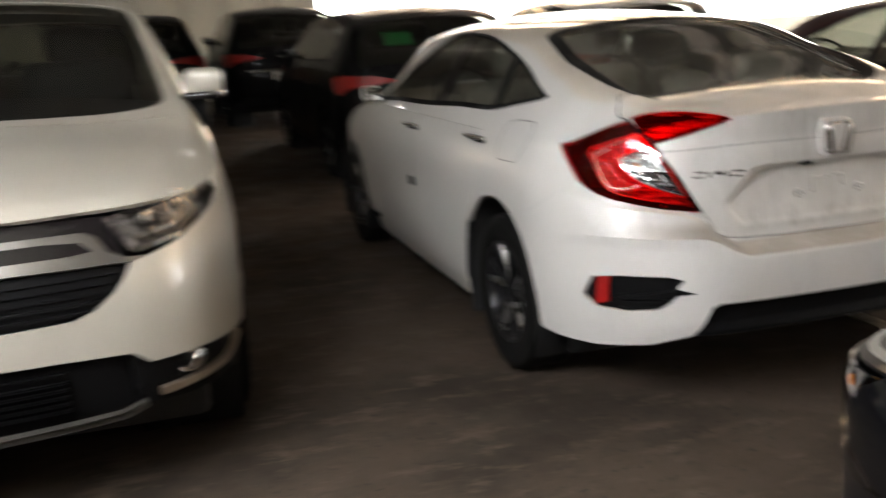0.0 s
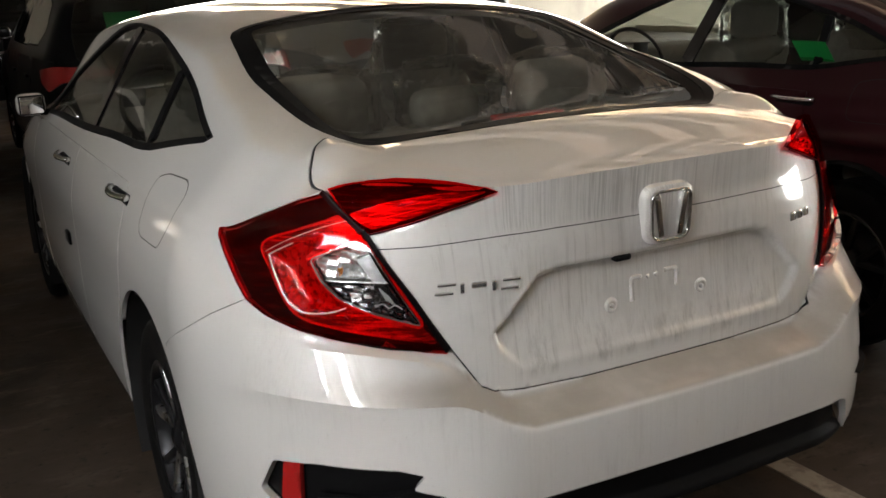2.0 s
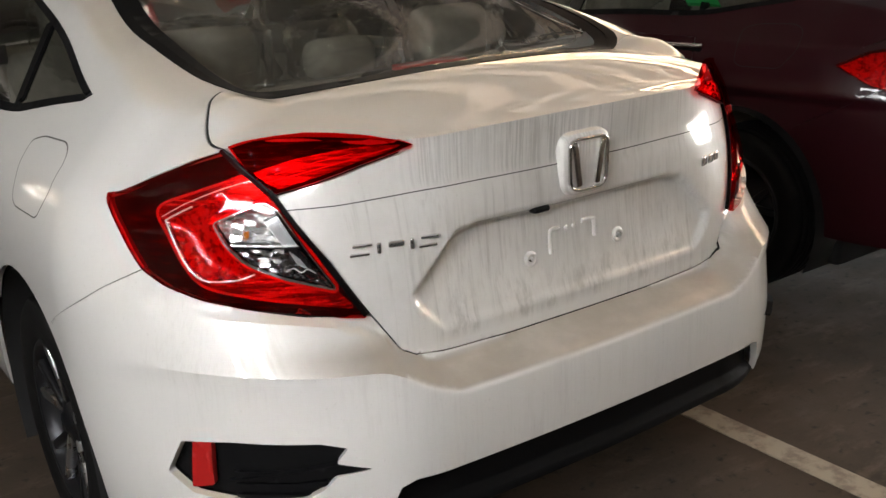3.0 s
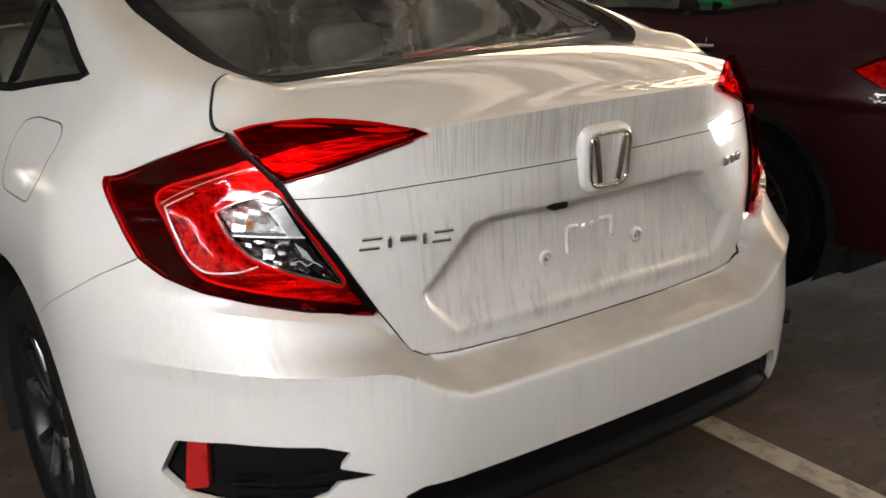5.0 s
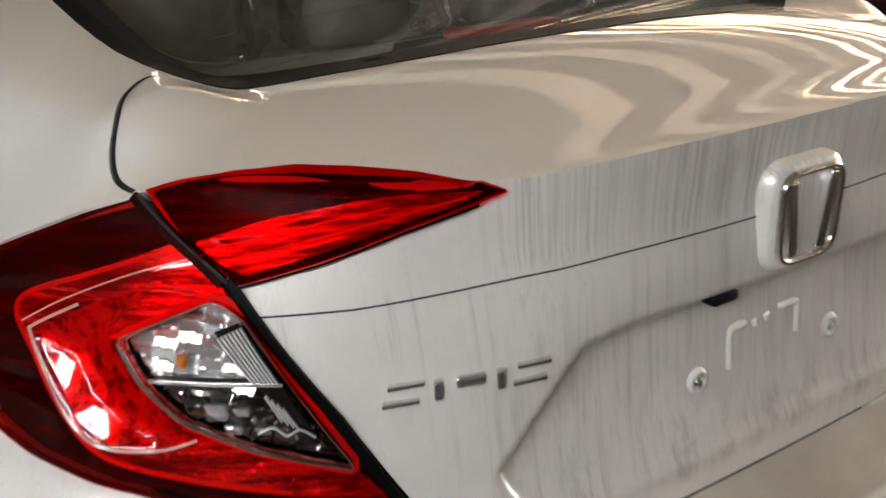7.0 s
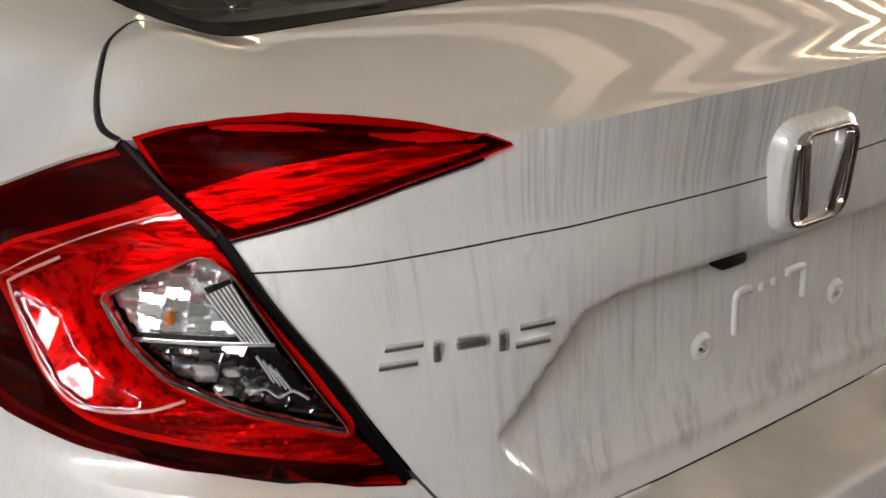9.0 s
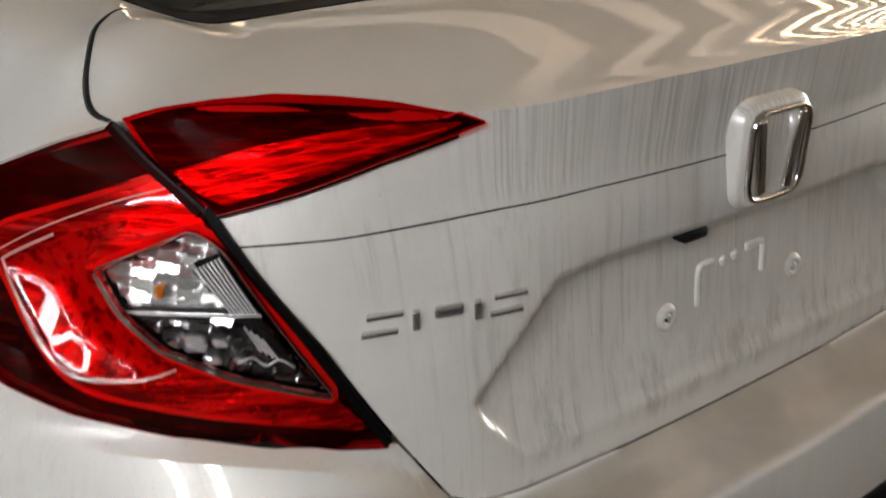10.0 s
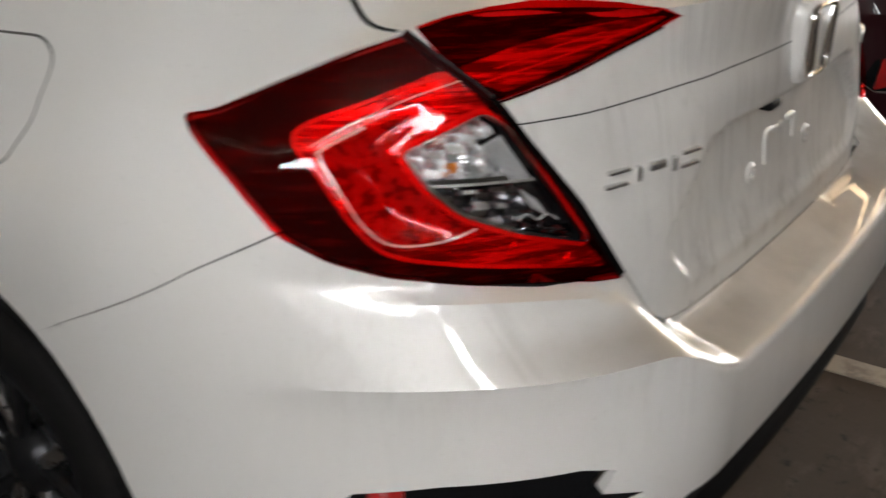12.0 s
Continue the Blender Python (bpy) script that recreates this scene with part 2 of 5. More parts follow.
def crown(y):
    return ramp(y, (.06, 1.0566), (.09, 1.0691), (.12, 1.0747), (.15, 1.0788), (.18, 1.0845), (.21, 1.0927), (.24, 1.1007), (.27, 1.1086), (.31, 1.1176), (.36, 1.1257), (.42, 1.1305), (.50, 1.1335), (.90, 1.245), (1.315, 1.365), (1.75, 1.405), (2.1, 1.418), (2.6, 1.385), (3.0, 1.28), (3.6, 1.04), (3.75, 1.005), (4.2, .93), (4.5, .82), (4.62, .74))

def flank(y):
    return ramp(y, (.2, .5), (.29, .34), (.36, .48), (.42, .84), (.47, .95), (.85, 1.2), (1.35, 1.55), (1.75, 1.8), (2.6, 1.8), (3.3, .8), (3.8, .35), (4.4, .2))

def rim(s):
    """Plan outline of the shoulder, where the sides meet the deck, the pillars and the bonnet."""
    near = [contour(max(0, s + d*.05), .092, .136, (.525, .235), .84, .47) for d in (range(-4, 5) if .75 < s < 1.3 else (0,))]
    w = step(.75, .9, s)*(1 - step(1.12, 1.3, s))
    x, y = contour(s, .092, .136, (.525, .235), .84, .47)
    return x + w*(sum(p[0] for p in near)/len(near) - x), y + w*(sum(p[1] for p in near)/len(near) - y)

def edge_x(y):
    """Half width at the shoulder for a place along the car."""
    return float(np.interp(y, EDGE_Y, EDGE_X))

def edge_slow(y):
    if y >= .70: return .84 + .012*math.sin(math.pi*min(1, (y-.70)/2.85)) - .35*step(3.55, 5.2, y)
    lo, hi = 0.0, 2.0
    if y <= .092: return 0.0
    for _ in range(22):
        m = (lo+hi)/2
        if rim(m)[1] < y: lo = m
        else: hi = m
    return -rim(lo)[0]

EDGE_Y = np.linspace(.05, 4.7, 931)
EDGE_X = [edge_slow(float(v)) for v in EDGE_Y]

def top(x, y):
    """Height of deck, pillars, glass, roof and bonnet."""
    ax = abs(x)
    k = ramp(y, (.1, .13), (.5, .12), (1.4, .14), (2.5, .14), (3.6, .12))
    a = deck_edge(y) + flank(y)*(edge_x(y)-ax)
    b = crown(y) - k*ax*ax
    r = ramp(y, (.2, .004), (.36, .008), (.5, .025), (1.0, .05), (2.6, .05), (3.4, .08))
    b += .034*step(.46, .57, ax)*step(.36, .46, y)*(1-step(.65, 1.1, y))
    d = a-b
    return (a+b)/2 - math.sqrt(d*d + r*r)/2 + r*.02

RIM_S = np.linspace(0, 4, 801)
RIM_Z = [top(*rim(float(v))) for v in RIM_S]

STYLE = {"crease": 0.0}


def chamfer(s):
    """Foot and height of the sloping face between the bumper and what stands above it."""
    zs = ramp(s, (0, .630), (.98, .632), (1.05, .650), (1.2, .714), (1.34, .724), (1.6, .734), (1.7, .738), (2, .71))
    ds = ramp(s, (0, .035), (1, .035), (1.1, .046), (1.22, .070), (1.34, .090), (1.6, .114), (2, .2))
    return zs - ds*.5, ds


def side(s, z):
    """The flank, the tail and the bumpers at height z."""
    bx, by = contour(s, ramp(z, (.18, .07), (.32, .037), (.40, .014), (.55, .002), (.66, .008), (.74, .03)),
                     ramp(z, (.18, .09), (.32, .052), (.40, .024), (.55, .012), (.66, .018), (.74, .04)),
                     (.615, ramp(z, (.18, .11), (.32, .055), (.40, .02), (.66, .010), (.79, .04))),
                     ramp(z, (.15, .83), (.22, .860), (.34, .884), (.5, .894), (.75, .895)),
                     ramp(z, (.2, .35), (.45, .31), (.75, .35)))
    # a sharp crease round the corner: the face below it is drawn in
    zc = chamfer(s)
    tuck = .006*step(1.10, 1.24, s)*(1-step(1.66, 1.85, s))*step(.50, .63, z)*min(1, max(0, (zc[0]-z)/.035))
    bx, by = bx + tuck*.75, by + tuck*.65
    # some bodies carry a crease along the flank
    bx += STYLE["crease"]*step(.80, .755, z)*step(1.60, 1.85, s)*(1-step(2.95, 3.25, s))
    if z < .57: return bx, by
    rx, ry = rim(s)
    zt = float(np.interp(s, RIM_S, RIM_Z))
    e = max(0, (z-.725)/max(.05, zt-.725))
    mx, my = contour(s, .100, .108, (.59, .135), .896, .375)
    ux, uy = mx + (rx-mx)*e**2.2, my + (ry-my)*e**1.6
    t = min(1, max(0, (z-zc[0])/zc[1]))
    k = step(1.0, 1.2, s)
    lip = .70*t/.86 if t < .86 else .70 + .30*(t-.86)/.14
    w = t*t*(3-2*t)*(1-k) + (t + (lip-t)*(1-step(1.48, 1.62, s)))*k
    uy += .0065*step(.925, .987, z)*min(1, max(0, (zt-z)/max(.02, zt-.990)))*(1-step(1.0, 1.22, s))
    ux += STYLE["crease"]*step(.80, .755, z)*step(1.60, 1.85, s)*(1-step(2.95, 3.25, s))
    return bx + (ux-bx)*w, by + (uy-by)*w

# ---- tools for shells ----
from mathutils.geometry import delaunay_2d_cdt


def part(name, bm, material, parent, label="", smooth=True):
    me = bpy.data.meshes.new(name)
    for f in bm.faces:
        f.smooth = smooth
    bm.to_mesh(me)
    bm.free()
    me.materials.append(material)
    ob = new(name, me)
    ob.parent = parent
    return tagged(ob, label)


def thing(name, label, category, group="", kind="", at=None):
    ob = new(name)
    if at:
        ob.matrix_basis = at
    return tagged(ob, label, category, group, kind)


def inside(px, py, poly):
    """Which of the points lie inside the outline."""
    r = np.zeros(len(px), bool)
    for (x0, y0), (x1, y1) in zip(poly, poly[1:] + poly[:1]):
        c = (y0 > py) != (y1 > py)
        if y0 != y1:
            r ^= c & (px < (x1-x0)*(py-y0)/(y1-y0) + x0)
    return r


def gap_to(px, py, poly):
    d = np.full(len(px), 9.0)
    for (x0, y0), (x1, y1) in zip(poly, poly[1:] + poly[:1]):
        l2 = (x1-x0)**2 + (y1-y0)**2 + 1e-12
        t = np.clip(((px-x0)*(x1-x0) + (py-y0)*(y1-y0))/l2, 0, 1)
        d = np.minimum(d, np.hypot(px-x0-t*(x1-x0), py-y0-t*(y1-y0)))
    return d


def finer(poly, size, keep=False):
    if keep:
        return list(poly)
    out = []
    for (x0, y0), (x1, y1) in zip(poly, poly[1:] + poly[:1]):
        n = max(1, math.ceil(math.hypot(x1-x0, y1-y0)/size))
        out += [(x0 + (x1-x0)*k/n, y0 + (y1-y0)*k/n) for k in range(n)]
    return out


def rounded(poly, r, n=4):
    """Cuts the corners of an outline into short arcs."""
    out = []
    for i, (x, y) in enumerate(poly):
        a, b = Vector(poly[i-1]), Vector(poly[(i+1) % len(poly)])
        p = Vector((x, y))
        da, db = (a-p), (b-p)
        k = min(r, da.length*.45, db.length*.45)
        s, e = p + da.normalized()*k, p + db.normalized()*k
        out += [tuple((1-t)**2*s + 2*t*(1-t)*p + t*t*e) for t in [j/n for j in range(n+1)]]
    return out


def sheet(poly, place, size, holes=(), flip=False, keep=False, bm=None, hem=0.0, creases=()):
    """A net of triangles over an outline of two coordinates, carried into space by place(); creases are lines with sharp shading."""
    loops = [finer(poly, size, keep)] + [finer(h, size) for h in holes]
    verts, edges = [], []
    for lp in loops:
        n0 = len(verts)
        verts += lp
        edges += [(n0+i, n0 + (i+1) % len(lp)) for i in range(len(lp))]
    xs, ys = [p[0] for p in loops[0]], [p[1] for p in loops[0]]
    gx, gy = np.meshgrid(np.arange(min(xs), max(xs), size), np.arange(min(ys), max(ys), size))
    gx[::2] += size/2
    gx, gy = gx.ravel(), gy.ravel()
    ok = inside(gx, gy, loops[0]) & (gap_to(gx, gy, loops[0]) > size*.45)
    for h in loops[1:]:
        ok &= ~inside(gx, gy, h) & (gap_to(gx, gy, h) > size*.45)
    if hem:
        # an even row of points along the edge keeps its shading smooth
        for n, lp in enumerate(loops):
            row = np.array([tuple(p) for p in inset(lp, -hem if n else hem)])
            good = np.ones(len(row), bool)
            for q, other in enumerate(loops):
                hit = inside(row[:, 0], row[:, 1], other)
                good &= (hit if q == 0 else ~hit) & (gap_to(row[:, 0], row[:, 1], other) > hem*.8)
            ok &= gap_to(gx, gy, lp) > hem*1.5
            verts += row[good].tolist()
    for line in creases:
        fine = []
        for (x0, y0), (x1, y1) in zip(line, line[1:]):
            n = max(1, math.ceil(math.hypot(x1-x0, y1-y0)/size))
            fine += [(x0 + (x1-x0)*k/n, y0 + (y1-y0)*k/n) for k in range(n)]
        fine.append(tuple(line[-1]))
        edges += [(len(verts)+i, len(verts)+i+1) for i in range(len(fine)-1)]
        verts += fine
        ok &= gap_to(gx, gy, fine + fine[::-1]) > size*.45
    verts += list(zip(gx[ok].tolist(), gy[ok].tolist()))
    v2, _, faces, _, _, _ = delaunay_2d_cdt([Vector(v) for v in verts], edges, [], 0, 1e-6)
    f = np.array([list(q)[:3] for q in faces])
    c = np.array([tuple(v) for v in v2])
    m = c[f].mean(axis=1)
    ok = inside(m[:, 0], m[:, 1], loops[0])
    for h in loops[1:]:
        ok &= ~inside(m[:, 0], m[:, 1], h)
    bm = bm or bmesh.new()
    vs = [bm.verts.new(place(u, v)) for u, v in c.tolist()]
    for i, j, k in f[ok].tolist():
        p, q, r = c[i], c[j], c[k]
        turn = (q[0]-p[0])*(r[1]-p[1]) - (q[1]-p[1])*(r[0]-p[0])
        if abs(turn) < 1e-10:
            continue
        a, b, d = (vs[i], vs[j], vs[k]) if (turn > 0) != flip else (vs[i], vs[k], vs[j])
        bm.faces.new((a, b, d))
    for line in creases:
        on = gap_to(c[:, 0], c[:, 1], [tuple(p) for p in line] + [tuple(p) for p in line[::-1]]) < 1e-4
        on = {v for v, hit in zip(vs, on) if hit}
        for e in bm.edges:
            if e.verts[0] in on and e.verts[1] in on:
                e.smooth = False
    loose = [v for v in bm.verts if not v.link_faces]
    bmesh.ops.delete(bm, geom=loose, context="VERTS")
    return bm


def fold(bm, depth, weld=True):
    """Turns the free edges of a shell inwards, as pressed panels and lenses are."""
    if weld:
        bmesh.ops.remove_doubles(bm, verts=bm.verts, dist=2e-4)
    bm.normal_update()
    edges = [e for e in bm.edges if e.is_boundary]
    for e in edges:
        e.smooth = False
    normal = {v: v.normal.copy() for e in edges for v in e.verts}
    made = bmesh.ops.extrude_edge_only(bm, edges=edges)
    pairs = [e for e in made["geom"] if isinstance(e, bmesh.types.BMVert)]
    lookup = {tuple(round(c, 6) for c in v.co): n for v, n in normal.items()}
    for v in pairs:
        n = lookup.get(tuple(round(c, 6) for c in v.co))
        if n is not None:
            v.co -= n*depth
    return bm


def box(bm, size, m=None, bevel=0.0, seg=2):
    r = bmesh.ops.create_cube(bm, size=1, matrix=(m or Matrix()) @ Matrix.Diagonal((*size, 1)))
    if bevel:
        es = list({e for v in r["verts"] for e in v.link_edges})
        bmesh.ops.bevel(bm, geom=es, offset=bevel, segments=seg, affect="EDGES", profile=.5)
    return bm


def lathe(bm, profile, m, n=48, close=False):
    """Turns a profile of (radius, height) pairs round the axis of m."""
    rings = []
    for r, h in profile:
        rings.append([bm.verts.new(m @ Vector((r*math.cos(2*math.pi*k/n), r*math.sin(2*math.pi*k/n), h))) for k in range(n)])
    pairs = list(zip(rings, rings[1:])) + ([(rings[-1], rings[0])] if close else [])
    for a, b in pairs:
        for k in range(n):
            bm.faces.new((a[k], a[(k+1) % n], b[(k+1) % n], b[k]))
    return bm


def tube(bm, pts, r, n=8, flat=1.0):
    """A round or flattened rod along a line of points."""
    rings = []
    for i, p in enumerate(pts):
        p = Vector(p)
        d = (Vector(pts[min(i+1, len(pts)-1)]) - Vector(pts[max(i-1, 0)])).normalized()
        u = d.cross(Vector((0, 0, 1)))
        u = u.normalized() if u.length > .05 else Vector((1, 0, 0))
        w = u.cross(d)
        rings.append([bm.verts.new(p + u*r*math.cos(2*math.pi*k/n) + w*r*flat*math.sin(2*math.pi*k/n)) for k in range(n)])
    for a, b in zip(rings, rings[1:]):
        for k in range(n):
            bm.faces.new((a[k], a[(k+1) % n], b[(k+1) % n], b[k]))
    bm.faces.new(rings[0][::-1])
    bm.faces.new(rings[-1])
    return bm


# length round the outline, so that nets have even pieces
ARC_S = np.linspace(0, 4, 1601)
_c = np.array([side(float(s), .80) for s in ARC_S])
ARC = np.concatenate([[0], np.cumsum(np.hypot(*np.diff(_c, axis=0).T))])


def arc(s):
    return float(np.interp(s, ARC_S, ARC))


def s_of(a):
    return float(np.interp(abs(a), ARC, ARC_S))


def at_y(y):
    """The s of a place along the straight flank."""
    return 2 + (y-.70)/2.85


def rim_z(s):
    return float(np.interp(s, RIM_S, RIM_Z))


PLATE = [(-.405, .778), (-.300, .882), (-.250, .890), (.250, .890), (.300, .882), (.405, .778), (.396, .750), (.345, .696), (-.345, .696), (-.396, .750)]


def dent(x, z):
    """Depth of the number-plate recess in the boot lid."""
    if not (.68 < z < .90 and abs(x) < .43):
        return 0.0
    if not inside(np.array([x]), np.array([z]), PLATE)[0]:
        return 0.0
    d = gap_to(np.array([x]), np.array([z]), PLATE)[0]
    return ramp(z, (.696, .004), (.765, .0175), (.890, .028))*step(0, .012, d)


def flank_at(off=0.0, dented=False):
    """Carries (arc, z) onto the side surface, off metres outside it; a > 0 is the car's left."""
    def place(a, z):
        s, g = s_of(a), (1 if a >= 0 else -1)
        z = min(z, rim_z(s))
        x, y = side(s, z)
        if off:
            x1, y1 = side(min(3.99, s+.012), z)
            x0, y0 = side(max(0, s-.012), z)
            if s < .012:
                x0, y0 = -x1, y1
            xu, yu = side(s, min(z+.006, rim_z(s)))
            xd, yd = side(s, min(z, rim_z(s))-.006)
            dz = min(z+.006, rim_z(s)) - (min(z, rim_z(s))-.006)
            n = Vector((x1-x0, y1-y0, 0)).cross(Vector((xu-xd, yu-yd, dz)))
            n = -n.normalized() if n.length > 0 else Vector((0, -1, 0))
            x, y, z = x + n.x*off, y + n.y*off, z + n.z*off
        if dented:
            y += dent(x, z)
        return Vector((x*g, y, z))
    return place


def roof_at(off=0.0):
    def place(x, y):
        z = top(x, y)
        if off:
            n = Vector((-(top(x+.006, y)-top(x-.006, y))/.012, -(top(x, y+.006)-top(x, y-.006))/.012, 1)).normalized()
            return Vector((x, y, z)) + n*off
        return Vector((x, y, z))
    return place


def sz(pts, flip=False):
    """(s, z) pairs to (arc, z), on the car's left or, mirrored, on its right."""
    return [((-1 if flip else 1)*arc(s), z) for s, z in pts]


def strip(line, width, place, size=.012):
    """A narrow band along a line of the two coordinates."""
    pts = []
    for (x0, y0), (x1, y1) in zip(line, line[1:]):
        n = max(1, math.ceil(math.hypot(x1-x0, y1-y0)/size))
        pts += [(x0 + (x1-x0)*k/n, y0 + (y1-y0)*k/n) for k in range(n)]
    pts.append(line[-1])
    bm = bmesh.new()
    last = None
    for i, (x, y) in enumerate(pts):
        x0, y0 = pts[max(i-1, 0)]
        x1, y1 = pts[min(i+1, len(pts)-1)]
        l = math.hypot(x1-x0, y1-y0) or 1
        nx, ny = -(y1-y0)/l*width/2, (x1-x0)/l*width/2
        row = bm.verts.new(place(x+nx, y+ny)), bm.verts.new(place(x-nx, y-ny))
        if last:
            bm.faces.new((last[0], last[1], row[1], row[0]))
        last = row
    bmesh.ops.recalc_face_normals(bm, faces=bm.faces)
    return bm


def curve(pts, n=6):
    """A smooth line through points (Catmull-Rom)."""
    out = []
    for i in range(len(pts)-1):
        p = [Vector(pts[max(0, min(len(pts)-1, i+k))]) for k in (-1, 0, 1, 2)]
        for j in range(n):
            t = j/n
            out.append(tuple(.5*(2*p[1] + (p[2]-p[0])*t + (2*p[0]-5*p[1]+4*p[2]-p[3])*t*t + (3*p[1]-p[0]-3*p[2]+p[3])*t**3)))
    return out + [tuple(pts[-1])]

# ---- the sedan ----
LAMP_LOW = [(1.160, .751), (1.301, .767), (1.412, .782), (1.517, .799), (1.591, .820), (1.645, .846)]
ARCH_Y, ARCH_Z, ARCH_R = 1.000, .330, .392


def arch(start, end, n=16, y=ARCH_Y, r=ARCH_R):
    """Points of a wheel opening, by angle from straight ahead over the top."""
    return [(at_y(y + r*math.cos(a)), ARCH_Z + r*math.sin(a)) for a in [radians(start + (end-start)*k/n) for k in range(n+1)]]


def arch_s(start, end, n):
    """The same opening where it runs into the rounded corner: each point found on the skin by its y."""
    out = []
    for s, z in arch(start, end, n):
        y = .70 + (s-2)*2.85
        if y < .70:
            ss = np.linspace(1.4, 2.0, 121)
            s = float(np.interp(y, [side(float(q), z)[1] for q in ss], ss))
        out.append((s, z))
    return out


def skin_at(off):
    """Carries (y, z) onto the left flank or, above the shoulder, onto the pillar."""
    def place(y, z):
        s = at_y(y)
        if z <= rim_z(s):
            x = side(s, z)[0]
        else:
            lo, hi = .45, edge_x(y)
            for _ in range(24):
                m = (lo+hi)/2
                lo, hi = (m, hi) if top(m, y) > z else (lo, m)
            x = -lo
        return Vector((x-off, y, z+off*.3))
    return place


def wheel(parent, x, y, turn):
    """One wheel: tyre with grooves, dark rim with bright spoke faces, hub."""
    w = new("wheel")
    w.parent = parent
    w.matrix_basis = pose(x, y, .320, 0, turn, 0)
    prof = [(.205, -.095), (.225, -.108), (.275, -.112), (.302, -.104), (.316, -.085)]
    for k in range(5):
        g = -.075 + k*.034
        prof += [(.320, g), (.320, g+.022), (.313, g+.024), (.313, g+.032)]
    prof += [(.316, .095), (.302, .107), (.275, .113), (.225, .108), (.205, .095), (.200, 0)]
    part("tyre", lathe(bmesh.new(), prof, Matrix(), 64, True), RUBBER, w)
    part("rim", lathe(bmesh.new(), [(.212, .098), (.205, .104), (.196, .100), (.190, .06), (.188, -.09), (.05, -.07), (.05, -.05), (.17, -.06)], Matrix(), 48), DARK_ALLOY, w)
    for k in range(5):
        for g in (-1, 1):
            bm = bmesh.new()
            box(bm, (.150, .026, .022), Matrix.Rotation(2*math.pi*k/5 + g*.17, 4, "Z") @ Matrix.Translation((.122, g*.004, .078)) @ Matrix.Rotation(radians(-7), 4, "Y") @ Matrix.Rotation(g*.16, 4, "Z"), .006)
            part("spoke", bm, SILVER if g > 0 else DARK_ALLOY, w)
    part("hub_cap", lathe(bmesh.new(), [(.001, .094), (.022, .093), (.030, .086), (.060, .078), (.064, .05)], Matrix(), 32), DARK_ALLOY, w)
    part("brake_disc", lathe(bmesh.new(), [(.001, -.01), (.14, -.01), (.14, -.03)], Matrix(), 32), SILVER, w)
    return w


def over_rim(off):
    """As flank_at, but heights past the shoulder run on over it, onto the deck."""
    low, bare = flank_at(off), flank_at()

    def place(a, z):
        s, g = s_of(a), (1 if a >= 0 else -1)
        t = z - rim_z(s)
        if t <= 0:
            return low(a, z)
        (x0, y0), (x, y), (x1, y1) = rim(s-.01), rim(s), rim(s+.01)
        l = math.hypot(x1-x0, y1-y0)
        px, py = x + (y1-y0)/l*t, y - (x1-x0)/l*t
        out = low(abs(a), rim_z(s)) - bare(abs(a), rim_z(s))
        q = Vector((px, py, top(px, py))) + out.lerp(Vector((0, 0, off)), step(0, .02, t))
        return Vector((q.x*g, q.y, q.z))
    return place


LAMP_EDGE = [(1.160, .751), (1.236, .852), (1.304, .923), (1.344, .969), (1.366, .992), (1.395, 1.012), (1.427, 1.034)]
LAMP_DISH = [(1.583, .934), (1.51, .962), (1.44, .975), (1.492, .934), (1.462, .893), (1.425, .858), (1.40, .843), (1.44, .832), (1.50, .830), (1.538, .853), (1.562, .896)]


def lens_at(extra=0.0):
    """The outer face of the lamp: flush with the lid at its inner edge, with a shallow dish inside the light guide."""
    edge, dish = sz(LAMP_EDGE), sz(LAMP_DISH)

    def place(a, z):
        p, q = np.array([abs(a)]), np.array([z])
        off = .0060 + .0040*max(step(0, .06, gap_to(p, q, edge)[0]), step(.84, .95, z))
        # over the crease the face leans back
        off -= .12*max(0, z - float(np.interp(s_of(a), (1.375, 1.455, 1.535, 1.592, 1.70), (1.005, .987, .962, .938, .91)))) * step(1.76, 1.62, s_of(a))
        if inside(p, q, dish)[0]:
            d = min(.046, gap_to(p, q, dish)[0])
            off -= .46*d - 1.8*d*d
        return flank_at(off + extra)(a, z)
    return place


